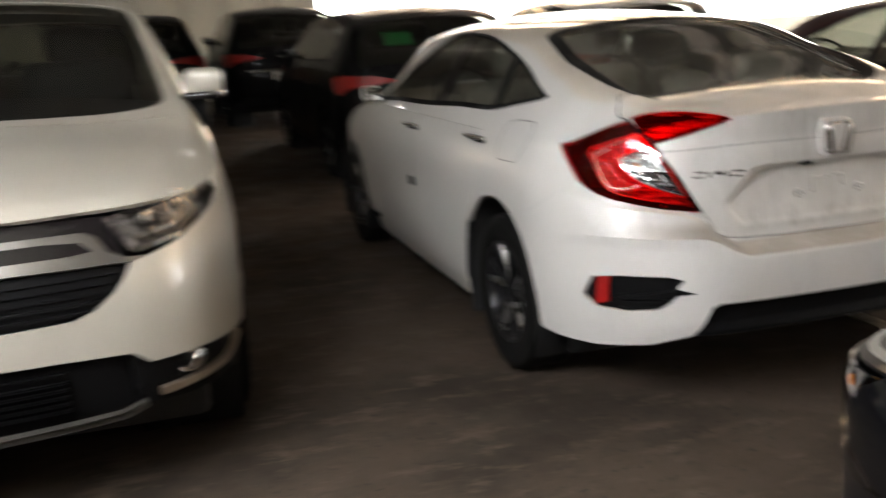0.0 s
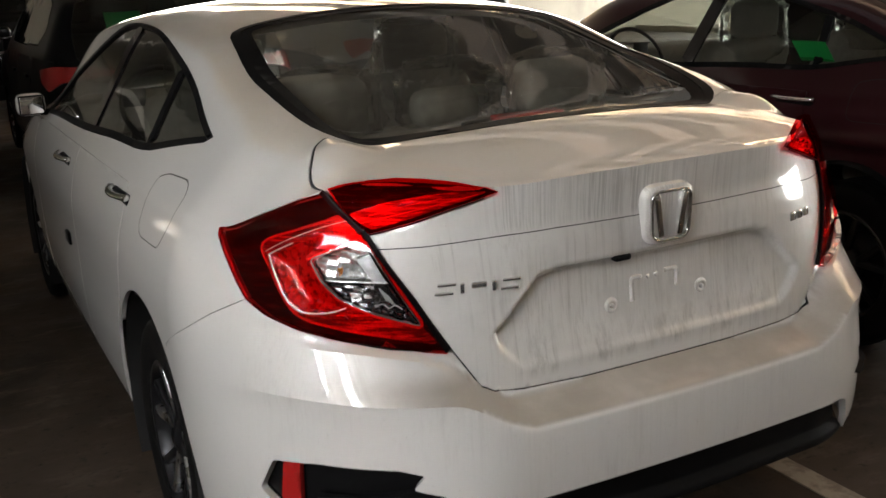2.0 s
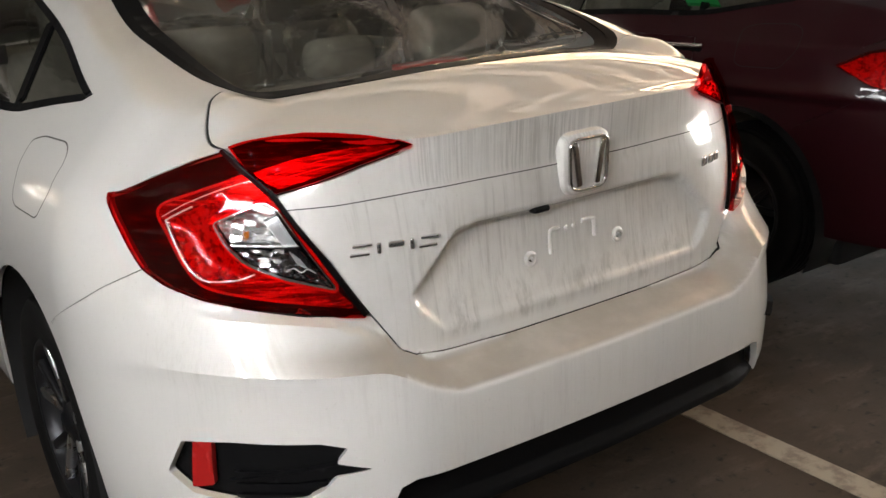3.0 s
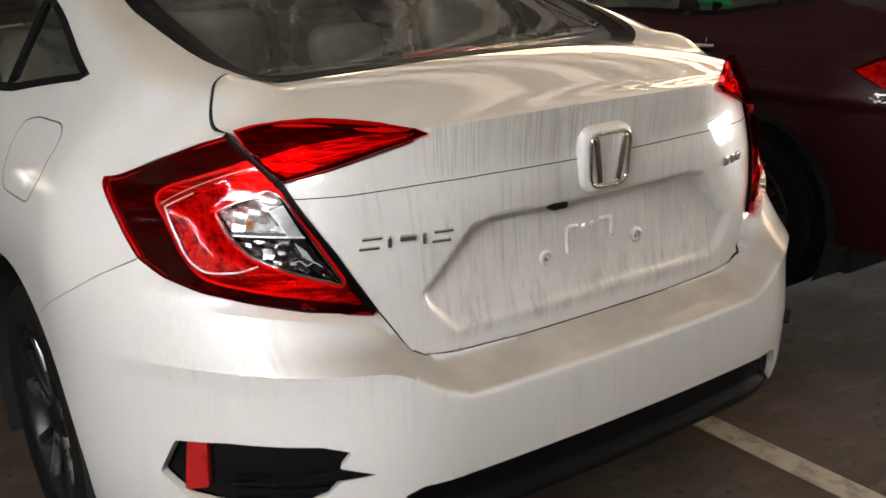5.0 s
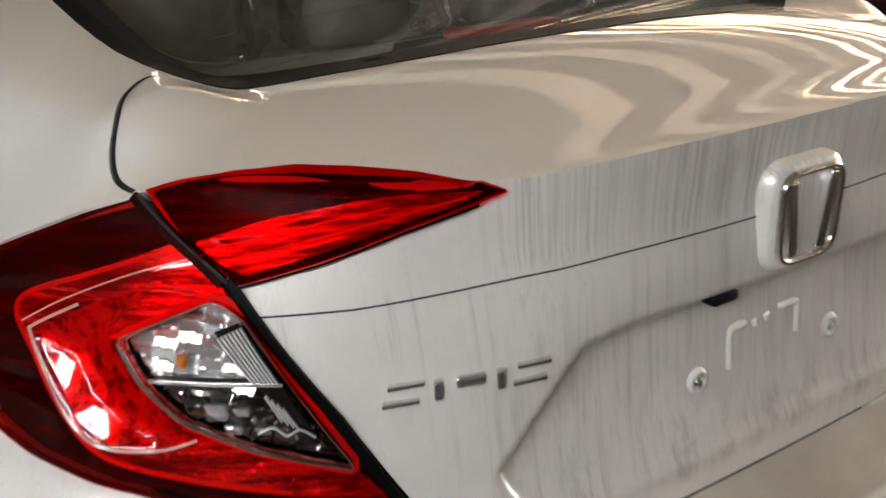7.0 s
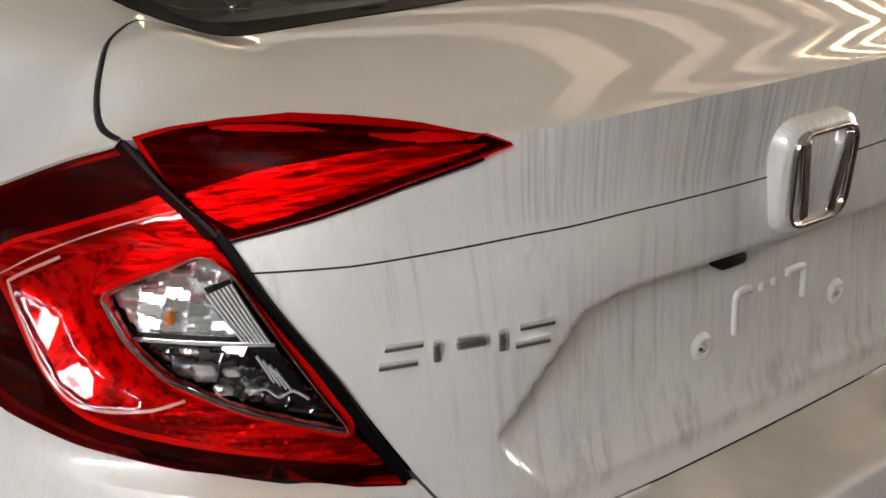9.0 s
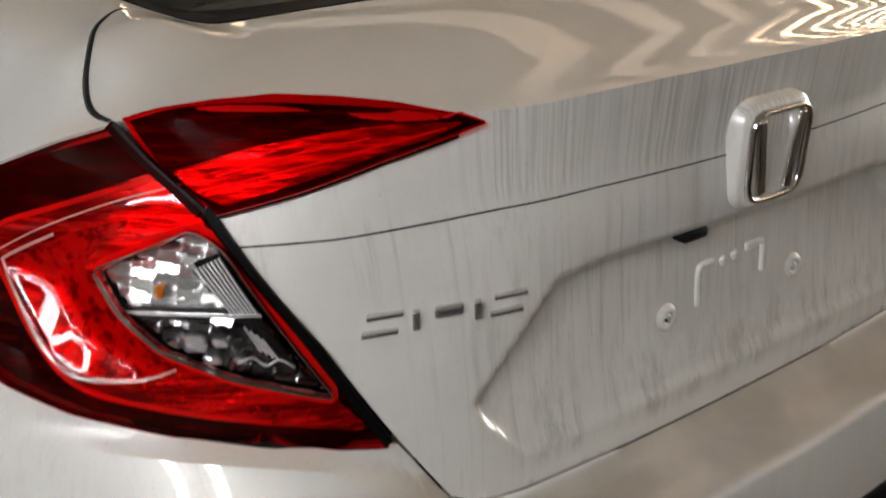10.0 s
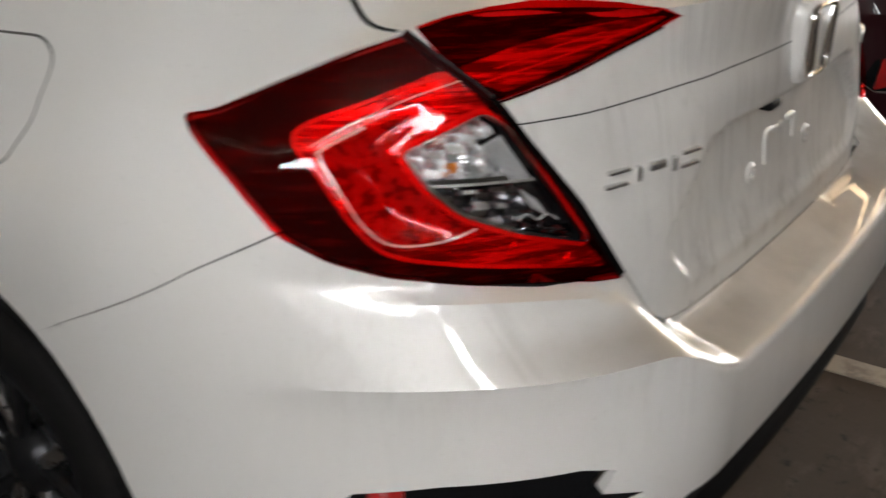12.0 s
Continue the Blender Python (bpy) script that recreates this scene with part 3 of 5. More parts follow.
def tail_lamp(parent, g):
    """The lamp on the body's corner and the blade on the lid, for one side (g True: the right)."""
    outer = [(1.453, rim_z(1.453)-.003), (1.52, rim_z(1.52)-.003), (1.62, rim_z(1.62)-.003), (1.72, rim_z(1.72)-.004), (1.762, .966), (1.757, .951), (1.702, .905)] + LAMP_LOW[::-1] + LAMP_EDGE[1:]
    lens = sz(rounded(outer, .012), g)
    wedge = rounded([(1.478, .930), (1.366, .967), (1.336, .951), (1.224, .808), (1.336, .834), (1.412, .861), (1.452, .892)], .012)
    lamp = part("tail_lamp", fold(sheet(lens, lens_at(), .007, [sz(wedge, g)], flip=not g), .012), RED_LENS, parent, "red wraparound tail lamp with a clear wedge")
    part("lamp_housing", sheet(sz(outer, g), flank_at(-.010), .014, [sz(inset(wedge, -.002), g), sz(inset(LAMP_DISH, .009), g)], flip=not g), DARK_BACK, lamp)
    part("wedge_backing", sheet(sz(inset(wedge, -.012), g), flank_at(-.036), .02, flip=not g), GLOSS_BLACK, lamp)

    # the red inside: streaked bands round a deeper dish
    def ribs(a, z):
        p, q = flank_at(-.0042)(a, z), flank_at(-.0030)(a, z)
        return p.lerp(q, .5 + .5*math.sin(z*460 + a*60))
    zone = [(1.620, .952), (1.517, .986), (1.412, 1.016), (1.389, 1.006), (1.355, .971), (1.338, .951), (1.234, .814), (1.183, .769), (1.301, .784), (1.412, .798), (1.502, .816), (1.549, .851), (1.585, .904)]
    part("red_reflector", fold(sheet(sz(rounded(zone, .02), g), ribs, .005, [sz(wedge, g), sz(inset(LAMP_DISH, .006), g)], flip=not g), .004), RED_BACK, lamp)
    part("dish_reflector", sheet(sz(inset(LAMP_DISH, .002), g), lens_at(-.0105), .006, flip=not g), RED_DEEP, lamp)
    prism = [(1.225, .796), (1.336, .822), (1.405, .842), (1.45, .824), (1.412, .806), (1.301, .791), (1.205, .775)]
    part("prism_band", sheet(sz(prism, g), facets_at(-.001, .003, 150, 210), .0035, flip=not g), RED_BACK, lamp, smooth=False)
    part("wedge_rim", fold(strip(sz(inset(wedge, -.005) + inset(wedge, -.005)[:1], g), .006, flank_at(-.0012), .006), .003), GUIDE, lamp)
    border = curve(sz([(1.40, 1.012), (1.517, .984), (1.612, .953), (1.585, .906), (1.549, .853), (1.507, .820), (1.412, .802), (1.301, .788)], g))
    part("light_guide", fold(strip(border, .0045, flank_at(-.0010), .006), .003), GUIDE, lamp)
    ring = curve(sz([(1.520, .958), (1.576, .936), (1.580, .928), (1.562, .896), (1.537, .856), (1.503, .834), (1.44, .834), (1.395, .845)], g))
    part("light_guide", fold(strip(ring, .0026, lens_at(.0004), .006), .002), PALE_GUIDE, lamp)
    part("lens_crease", fold(strip(curve(sz([(1.592, .938), (1.535, .962), (1.455, .987), (1.375, 1.005)], g)), .0014, lens_at(.0004), .006), .001), PALE_GUIDE, lamp)
    part("wedge_frame", fold(strip(sz(wedge + wedge[:1], g), .0014, lens_at(.0008), .006), .002), MIRROR, lamp)
    part("clear_lens", fold(sheet(sz(wedge, g), lens_at(.0010), .008, flip=not g), .003), CLEAR_LENS, lamp)
    # the bright bowl behind the clear wedge: facets above, a dark step below, fine flutes by the lid
    upper = sz([(1.477, .931), (1.368, .966), (1.350, .952), (1.318, .898), (1.453, .896)], g)
    lower = sz([(1.452, .892), (1.308, .890), (1.236, .812), (1.336, .835), (1.412, .861)], g)
    part("reflector", sheet(upper, facets_at(-.016, .012, 42, 95, True), .0024, flip=not g), SILVER_BOWL, lamp, smooth=False)
    part("lower_reflector", sheet(lower, facets_at(-.018, .012, 45, 100, True), .0026, flip=not g), shade_mirror, lamp, smooth=False)
    part("bulb_shelf", fold(strip(sz([(1.452, .897), (1.325, .894)], g), .006, flank_at(-.004)), .012), shade_mirror, lamp)
    part("shelf_edge", fold(strip(sz([(1.450, .8935), (1.300, .890)], g), .0030, flank_at(-.002)), .004), SILVER_BOWL, lamp)
    for k in range(7):
        part("flute", fold(strip(sz([(1.3690 - .0043*k, .9330 + .0015*k), (1.3300 - .0043*k, .8890)], g), .0017, flank_at(-.003)), .005), PALE_FLUTE, lamp)
    for k in range(4):
        part("flute", fold(strip(sz([(1.3210 - .0062*k, .880 - .004*k), (1.3040 - .0062*k, .856 - .003*k)], g), .0016, flank_at(-.003)), .005), PALE_FLUTE, lamp)
    part("flute_backing", sheet(sz([(1.374, .938), (1.345, .946), (1.262, .832), (1.283, .832)], g), flank_at(-.009), .006, flip=not g), GLOSS_BLACK, lamp)
    for s, z, w, h in ((1.392, .872, .022, .010), (1.360, .868, .016, .007), (1.372, .852, .018, .008), (1.338, .850, .014, .006), (1.405, .886, .020, .005)):
        lug = [(s, z), (s-w, z-.001), (s-w-.003, z-h), (s-.004, z-h)]
        part("bulb_holder", fold(sheet(sz(rounded(lug, .002), g), flank_at(-.008), .004, flip=not g), .008), SILVER_BOWL, lamp)
    part("lens_tip", fold(strip(curve(sz([(1.332, .846), (1.315, .851), (1.300, .843), (1.285, .848), (1.268, .840)], g)), .0016, flank_at(-.002)), .004), PALE_FLUTE, lamp)
    part("amber_bulb", lathe(bmesh.new(), [(.0005, .006), (.004, .005), (.005, 0), (.003, -.006)], Matrix.Translation(flank_at(-.009)(*sz([(1.412, .912)], g)[0])), 12), AMBER, lamp)
    part("black_edge", fold(strip(sz([(1.352, .984), (1.304, .926), (1.238, .855), (1.165, .757)], g), .0095, flank_at(.0075)), .008), BLACK_TRIM, lamp)
    part("chrome_line", fold(strip(sz([(1.234, .811), (1.336, .837), (1.412, .864), (1.450, .894), (1.474, .928)], g), .0022, lens_at(.0014)), .002), MIRROR, lamp)
    joint = [(1.457, 1.052), (1.418, 1.025), (1.384, 1.003), (1.356, .982)]
    part("lamp_joint", fold(strip(sz(joint, g), .0105, flank_at(.0106)), .008), JOINT, lamp, "dark red joint between the two lamps")
    part("joint_gap", strip(sz([(s-.006, z) for s, z in joint], g), .0032, flank_at(.0109)), GAP, lamp)

    edge = [(1.440, -.001), (1.40, .001), (1.34, .006), (1.275, .012), (1.2, .0125), (1.1, .010), (1.014, .003)]
    blade = [(s, rim_z(s) + t) for s, t in edge] + [(.958, 1.049), (1.012, 1.040), (1.137, 1.019), (1.243, .997), (1.338, .979), (1.374, 1.001), (1.406, 1.023)]

    def leaning(a, z):
        lift = .2*(z - 1.045 + .16*(s_of(a)-1))
        return over_rim(.008 + max(-.005, min(.004, lift)))(a, z)

    def streaks(a, z):
        lo, hi = over_rim(.0014)(a, z), over_rim(.0030)(a, z)
        return lo.lerp(hi, .5 + .5*math.sin((z + .16*s_of(a))*520))
    bl = part("lid_lamp", fold(sheet(sz(blade, g), leaning, .008, flip=not g), .012), BLADE_LENS, parent, "pointed red lamp blade on the boot lid")
    part("lamp_housing", sheet(sz(inset(blade, .001), g), over_rim(.001), .012, flip=not g), DARK_BACK, bl)
    bright = [(1.390, 1.016), (1.30, 1.036), (1.20, 1.047), (1.10, 1.052), (1.00, 1.050), (1.06, 1.037), (1.137, 1.026), (1.243, 1.005), (1.333, .987), (1.362, .998)]
    part("red_reflector", fold(sheet(sz(rounded(bright, .008), g), streaks, .004, flip=not g), .003), RED_BACK, bl)
    part("light_guide", fold(strip(sz([(1.359, .999), (1.243, 1.018), (1.13, 1.034), (1.03, 1.046)], g), .0024, flank_at(.0034)), .002), GUIDE, bl)
    part("light_guide", fold(strip(sz([(1.34, 1.012), (1.243, 1.030), (1.15, 1.040)], g), .0016, flank_at(.0034)), .002), GUIDE, bl)
    part("trim_edge", fold(strip(sz([(1.340, .977), (1.243, .995), (1.137, 1.017), (1.012, 1.038)], g), .0022, flank_at(.0060)), .003), BLACK_TRIM, bl)


def facets_at(base, depth=.011, wide=64, high=105, lean=False):
    """Irregular flat facets, as in a pressed reflector bowl; lean: most of them look up and towards the lid."""
    def place(a, z):
        u, w = abs(a)*wide + z*wide*.22, z*high - abs(a)*high*.2
        r = random.Random(int(u)*91 + int(w)*17)
        ku, kw = (r.uniform(0, 1.05), r.uniform(-.60, .10)) if lean else (r.uniform(-1, 1), r.uniform(-.2, 1))
        k = ku*(u % 1 - .5) + kw*(w % 1 - .5)
        return flank_at(base + depth*k)(a, z)
    return place


PALE_GUIDE = shader("pale_light_guide", (.74, .30, .27), .15)
GREY_GUIDE = shader("grey_light_guide", (.20, .20, .19), .4)
AMBER = shader("amber_glass", (.75, .22, .03), .2)
BLACK_TRIM = shader("black_lamp_trim", (.004, .0035, .0035), .35, spec=.03)
JOINT = shader("dark_red_trim", (.020, .0012, .0012), .45, spec=.02)
GLOSS_BLACK = shader("gloss_black", (.012, .010, .011), .12, 0, .5)
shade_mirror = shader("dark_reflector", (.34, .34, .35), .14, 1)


def plain_lamp(parent, g, coat):
    """A smaller lamp that ends in a point on the flank."""
    outer = [(1.453, rim_z(1.453)-.003), (1.52, rim_z(1.52)-.003), (1.62, rim_z(1.62)-.003), (1.72, rim_z(1.72)-.004), (1.765, .966), (1.76, .951), (1.705, .903)] + [(s, z-.005) for s, z in LAMP_LOW[::-1]] + [(s-.006, z) for s, z in LAMP_EDGE[1:]]
    part("lamp_surround", sheet(sz(outer, g), flank_at(.001), .02, flip=not g), coat, parent)
    eye = rounded([(1.875, .900), (1.74, .945), (1.60, .965), (1.40, .968), (1.34, .95), (1.24, .84), (1.40, .805), (1.60, .805), (1.74, .835)], .012)
    lamp = part("tail_lamp", fold(sheet(sz(eye, g), flank_at(.014), .014, flip=not g), .010), RED_LENS, parent, "pointed dark red tail lamp")
    part("red_reflector", sheet(sz(inset(eye, .006), g), facets_at(.005, .003, 60, 90), .008, flip=not g), RED_DEEP, lamp, smooth=False)


def sedan(root, coat, plain=False):
    """A four-door sedan, its tail at y = 0, standing on z = 0; plain: creased flanks and small tail lamps."""
    STYLE["crease"] = .035 if plain else 0.0
    both = (False, True)
    rim_line = [float(v) for v in np.linspace(0, 1.447, 145)]
    seam_s = np.linspace(1.459, at_y(3.62), 220)

    # boot lid: tail face and deck in one pressing
    low = [(0, .652), (.5, .652), (.9, .657), (1.04, .665), (1.082, .682), (1.150, .755), (1.231, .855), (1.300, .927), (1.339, .971), (1.359, .990), (1.391, 1.012), (1.423, 1.035)]
    right = [(-a, z) for a, z in sz(low[1:])]
    ring = sz(low) + [(arc(s), rim_z(s)) for s in rim_line[::-1]] + [(-arc(s), rim_z(s)) for s in rim_line[1:]] + right[::-1]
    ring = [p for i, p in enumerate(finer_low(ring))]
    lid = sheet(ring, flank_at(0, True), .0075, flip=True, keep=True)
    hinge = curve([(-.640, .352), (-.644, .386), (-.636, .415), (-.616, .448), (-.590, .490), (-.555, .518), (-.515, .512), (-.46, .488), (-.36, .452), (-.24, .428), (0, .414)], 5)
    deck = [rim(s) for s in rim_line[::-1]]
    deck = [(-x, y) for x, y in deck[:-1]] + [rim(s) for s in rim_line]
    deck = deck + hinge + [(-x, y) for x, y in hinge[::-1][1:]]
    rows = [[(g*rim(v)[0], rim(v)[1] + d) for v in (k*.02 for k in range(51))] for d in (.006, .013, .021) for g in (-1, 1)]
    sheet(deck, roof_at(), .010, keep=True, bm=lid, creases=rows)
    for e in lid.edges:
        e.smooth = True
    fold(lid, .012)
    lip = np.array([(g*x, y, top(x, y)) for x, y in (rim(v) for v in rim_line if v < 1.02) for g in (-1, 1)])
    close = {v for v in lid.verts if np.abs(lip - np.array(v.co)).sum(axis=1).min() < 6e-4}
    for e in lid.edges:
        if e.verts[0] in close and e.verts[1] in close:
            e.smooth = False
    boot = part("boot_lid", lid, coat, root, "white boot lid with dried rain streaks")
    part("lid_seam", strip(sz([(1.330, .951), (1.210, .954), (1.094, .960), (.932, .965), (.661, .967), (.23, .967), (.15, .967)]), .0018, flank_at(.0007)), GAP, boot)
    part("lid_seam", strip(sz([(1.330, .951), (1.210, .954), (1.094, .960), (.932, .965), (.661, .967), (.23, .967), (.15, .967)], True), .0018, flank_at(.0007)), GAP, boot)
    part("hinge_gap", strip(hinge[:26], .0042, roof_at(.0008)), GAP, boot)
    part("hinge_gap", strip([(-x, y) for x, y in hinge[:26]], .0042, roof_at(.0008)), GAP, boot)
    badge(boot)
    # the model mark as plain slanted strokes, not lettered
    for x0, w, dz, h in ((-.497, .036, .0080, .0046), (-.503, .036, -.0080, .0046), (-.456, .008, 0, .020), (-.436, .030, .0040, .0120), (-.397, .008, 0, .020), (-.375, .036, .0080, .0046), (-.381, .036, -.0080, .0046)):
        c = flank_at(.002)(*sz([(s_at_x(-x0 - w/2), .874 + dz)])[0])
        bm = bmesh.new()
        box(bm, (w, .009, h), Matrix.Translation(c) @ Matrix.Rotation(radians(-18 if x0 < -.40 else -14), 4, "Z") @ Matrix.Shear("XZ", 4, (.35, 0)), min(h, w)*.28, 3)
        part("model_mark", bm, MARK, boot, "small slanted chrome stroke")
    for k in range(3):
        bm = bmesh.new()
        c = flank_at(.003)(*sz([(s_at_x(.385 + k*.030), .892)], True)[0])
        box(bm, (.022, .005, .020), Matrix.Translation(c) @ Matrix.Rotation(radians(16), 4, "Z"), .002)
        part("grade_mark", bm, MARK, boot, "small chrome bar")
    for x in (-.119, .119):
        m = Matrix.Translation((x, .120, .780)) @ Matrix.Rotation(radians(90), 4, "X")
        boss = part("plate_boss", lathe(bmesh.new(), [(.0005, .0), (.006, .001), (.008, .003), (.011, .005), (.014, .004), (.018, -.002)], m, 24), coat, boot)
        part("screw", lathe(bmesh.new(), [(.0005, .004), (.005, .004), (.006, .001)], m, 12), SILVER, boss)
    for pts in (((-.066, .780), (-.066, .820), (-.060, .828), (-.041, .828)), ((-.025, .829), (-.022, .822)), ((-.004, .831), (-.001, .824)), ((.019, .831), (.047, .831), (.053, .825), (.053, .793))):
        line = [Vector((x, flank_at(0, True)(*sz([(abs(x)/.38, z)])[0]).y + .001, z)) for x, z in curve([Vector((*p, 0))[:2] for p in pts], 4)]
        part("pressed_rib", tube(bmesh.new(), line, .0055, 8), coat, boot)
    bm = bmesh.new()
    box(bm, (.040, .022, .014), Matrix.Translation((-.104, .108, .884)), .005)
    part("release_switch", bm, BLACK, boot)

    # rear bumper with its cut-outs
    half = [(0, .649), (.5, .649), (.9, .654), (1.041, .6632), (1.0842, .6803), (1.1532, .7530)] + [(s, z-.004) for s, z in LAMP_LOW[1:-1]] + [(1.645, .8478), (1.78, .7968), (1.92, .7338)] + arch_s(124, 186, 10) + [(1.912, .285), (1.802, .280), (1.622, .283), (1.391, .308), (1.234, .350), (1.201, .388), (1.165, .451), (1.125, .463), (.6, .463), (0, .463)]
    pocket = rounded([(1.677, .464), (1.633, .536), (1.522, .549), (1.338, .554), (1.280, .544), (1.308, .515), (1.229, .500), (1.306, .488), (1.333, .463), (1.380, .440), (1.496, .426), (1.622, .429)], .008)
    ring = sz(half) + [(-a, z) for a, z in sz(half[1:-1])[::-1]]
    foot = [(float(v), chamfer(float(v))[0]) for v in np.linspace(1.13, 1.66, 28)]
    brow = [(float(v), chamfer(float(v))[0] + .86*chamfer(float(v))[1]) for v in np.linspace(1.24, 1.50, 16)]
    shell = sheet(ring, flank_at(), .0085, [sz(pocket), sz(pocket, True)[::-1]], flip=True, creases=[sz(foot), sz(brow), sz(foot, True), sz(brow, True)])
    bumper = part("rear_bumper", fold(shell, .016), coat, root, "white rear bumper with corner pockets")
    sill = [(0, .351), (.6, .351), (1.1, .347), (1.227, .346), (1.197, .380), (1.162, .455), (1.12, .466), (.6, .466), (0, .466)]
    def lip(a, z):
        k = ramp(z, (.318, -.03), (.342, -.004), (.362, -.006), (.382, -.028), (.437, -.030))
        return flank_at(k)(a, z)
    part("valance", fold(sheet(sz(sill) + [(-a, z) for a, z in sz(sill[1:-1])[::-1]], lip, .011, flip=True), .03), BLACK, bumper, "black plastic lower valance")
    for g in both:
        def basin(a, z):
            return flank_at(-.022)(a, z)
        fog = part("bumper_pocket", sheet(sz([(s, z) for s, z in pocket], g), basin, .012, flip=not g), BLACK, bumper, "black corner grille")
        for k in range(3):
            z = .435 + .024*k
            part("slat", fold(strip(sz([(1.53, z-.006), (1.42, z+.002), (1.33, z+.008)], g), .010, flank_at(-.012)), .012), BLACK, fog)
        part("blade", fold(sheet(sz([(1.538, .469), (1.391, .497), (1.308, .511), (1.232, .500), (1.308, .491), (1.391, .477)], g), flank_at(-.001), .01, flip=not g), .014), BLACK, fog)
        part("reflector", fold(sheet(sz(rounded([(1.612, .536), (1.569, .542), (1.575, .451), (1.628, .437)], .006), g), flank_at(-.006), .012, flip=not g), .012), RED_PLASTIC, fog, "red rectangular reflector")
        if plain:
            plain_lamp(root, g, coat)
        else:
            tail_lamp(root, g)

    # quarters, pillars and roof in one shell
    quarter = [(1.645, .850), (1.702, .909), (1.761, .958), (1.772, rim_z(1.772))]
    q_top = [(float(s), rim_z(float(s))) for s in seam_s if 1.778 < s < at_y(1.22)]
    quarter = quarter + q_top + [(at_y(1.22), rim_z(at_y(1.22))), (at_y(1.205), .88), (at_y(1.22), .78), (at_y(1.284), .65)] + arch_s(37, 124, 18) + [(1.92, .7355), (1.78, .7985)]
    bm = bmesh.new()
    for g in both:
        sheet(finer_low(sz(quarter, g), .016), flank_at(), .014, flip=not g, keep=True, bm=bm, hem=.010)
    plan = [rim(float(s)) for s in seam_s]
    hinge_out = [(x-.0035 if x < -.5 else x, y+.0035) for x, y in hinge]
    # the glass outlines
    back = [(0, .424), (-.24, .438), (-.36, .462), (-.465, .498), (-.535, .57), (-.562, .72), (-.560, .94), (-.535, 1.15), (-.50, 1.30), (-.39, 1.35), (-.2, 1.37), (0, 1.375)]
    back = curve(back, 3)
    back = back + [(-x, y) for x, y in back[::-1][1:-1]]
    pane = curve([(-.712, .845), (-.695, .96), (-.660, 1.175), (-.636, 1.47), (-.618, 1.80), (-.624, 2.10), (-.668, 2.35), (-.73, 2.65), (-.79, 2.98), (-.815, 3.12)], 4) + curve([(-.828, 3.08), (-.830, 2.7), (-.826, 2.07), (-.808, 1.50), (-.795, 1.25), (-.770, 1.09), (-.728, .875)], 4)
    front = curve([(0, 2.64), (-.35, 2.63), (-.50, 2.58), (-.58, 2.66), (-.68, 3.02), (-.745, 3.42), (-.72, 3.56), (-.4, 3.66), (0, 3.69)], 4)
    front = front + [(-x, y) for x, y in front[::-1][1:-1]]
    outline = plan + [(-x, y) for x, y in plan[::-1]]
    outline = outline + [(-x, y) for x, y in hinge_out[:-1]] + hinge_out[::-1]
    mirror_pane = [(-x, y) for x, y in pane]
    sheet(outline, roof_at(), .022, [back, pane, mirror_pane, front], keep=True, bm=bm, hem=.011)
    part("body_shell", fold(bm, .012), coat, root)
    flap = rounded([(.757, .945), (.768, 1.004), (.812, 1.024), (.955, 1.020), (1.022, 1.004), (1.012, .886), (.980, .872), (.812, .876)], .022)
    part("fuel_flap", strip(flap + flap[:1], .0030, skin_at(.0012)), GAP if plain else SEAM, root, "thin seam of the fuel flap")
    # the dark inside of the shell, behind the gaps
    dark = [(0, .429), (0, 1.007), (1.0, 1.007), (1.306, .995), (1.517, .971), (1.727, .937), (at_y(1.25), .90), (at_y(1.25), .80), (2.05, .74), (1.865, .671), (1.675, .565), (1.201, .533)]
    for g in both:
        part("inner_panel", sheet(sz(dark, g), flank_at(-.045), .05, flip=not g), GAP, root)
    part("boot_floor", sheet([(-.56, .38), (-.36, .19), (.36, .19), (.56, .38), (.62, .46), (.5, .55), (-.5, .55), (-.62, .46)], roof_at(-.02), .04), GAP, root)

    # glass
    rear = part("rear_window", sheet(back, roof_at(-.006), .03), GLASS, root, "tinted sloping rear window")
    rear.visible_shadow = False
    part("window_border", sheet(back, roof_at(-.0008), .03, [inset(back, .046)]), BLACK, rear)
    part("window_seal", fold(strip(back + back[:1], .024, roof_at(.0014)), .004), BLACK, rear)
    wind = part("windscreen", sheet(front, roof_at(-.004), .05), GLASS, root)
    wind.visible_shadow = False
    for k in range(7):
        y = .56 + k*.11
        w = .48 - .01*k
        part("heater_wire", strip([(-w, y), (0, y+.01), (w, y)], .0011, roof_at(-.0085), .05), GAP, rear)
    edge = curve([(-.51, .70), (-.47, .625), (-.36, .570), (-.2, .545), (0, .540), (.2, .545), (.36, .570), (.47, .625), (.51, .70)], 4)
    part("border_line", strip(edge, .0030, roof_at(-.0085), .03), GREY_GUIDE, rear, "thin pale curved line inside the glass")
    for g in both:
        line = mirror_pane if g else pane
        w = part("side_window", sheet(line, roof_at(-.005), .03), DARK_GLASS, root, "dark side glass in a black frame")
        w.visible_shadow = False
        part("window_frame", fold(sheet(line, roof_at(.002), .02, [inset(line, .012)]), .012), BLACK, w)
        k = -1 if g else 1
        part("door_pillar", fold(strip([(-.660*k, 1.294), (-.72*k, 1.27), (-.778*k, 1.245)], .035, roof_at(.001)), .01), BLACK, w)
        part("door_pillar", fold(strip([(-.628*k, 1.903), (-.72*k, 1.93), (-.812*k, 1.957)], .075, roof_at(.001)), .01), GLOSS_BLACK, w)
        # doors
        y0, y1, y2 = 1.226, 2.02, 3.15
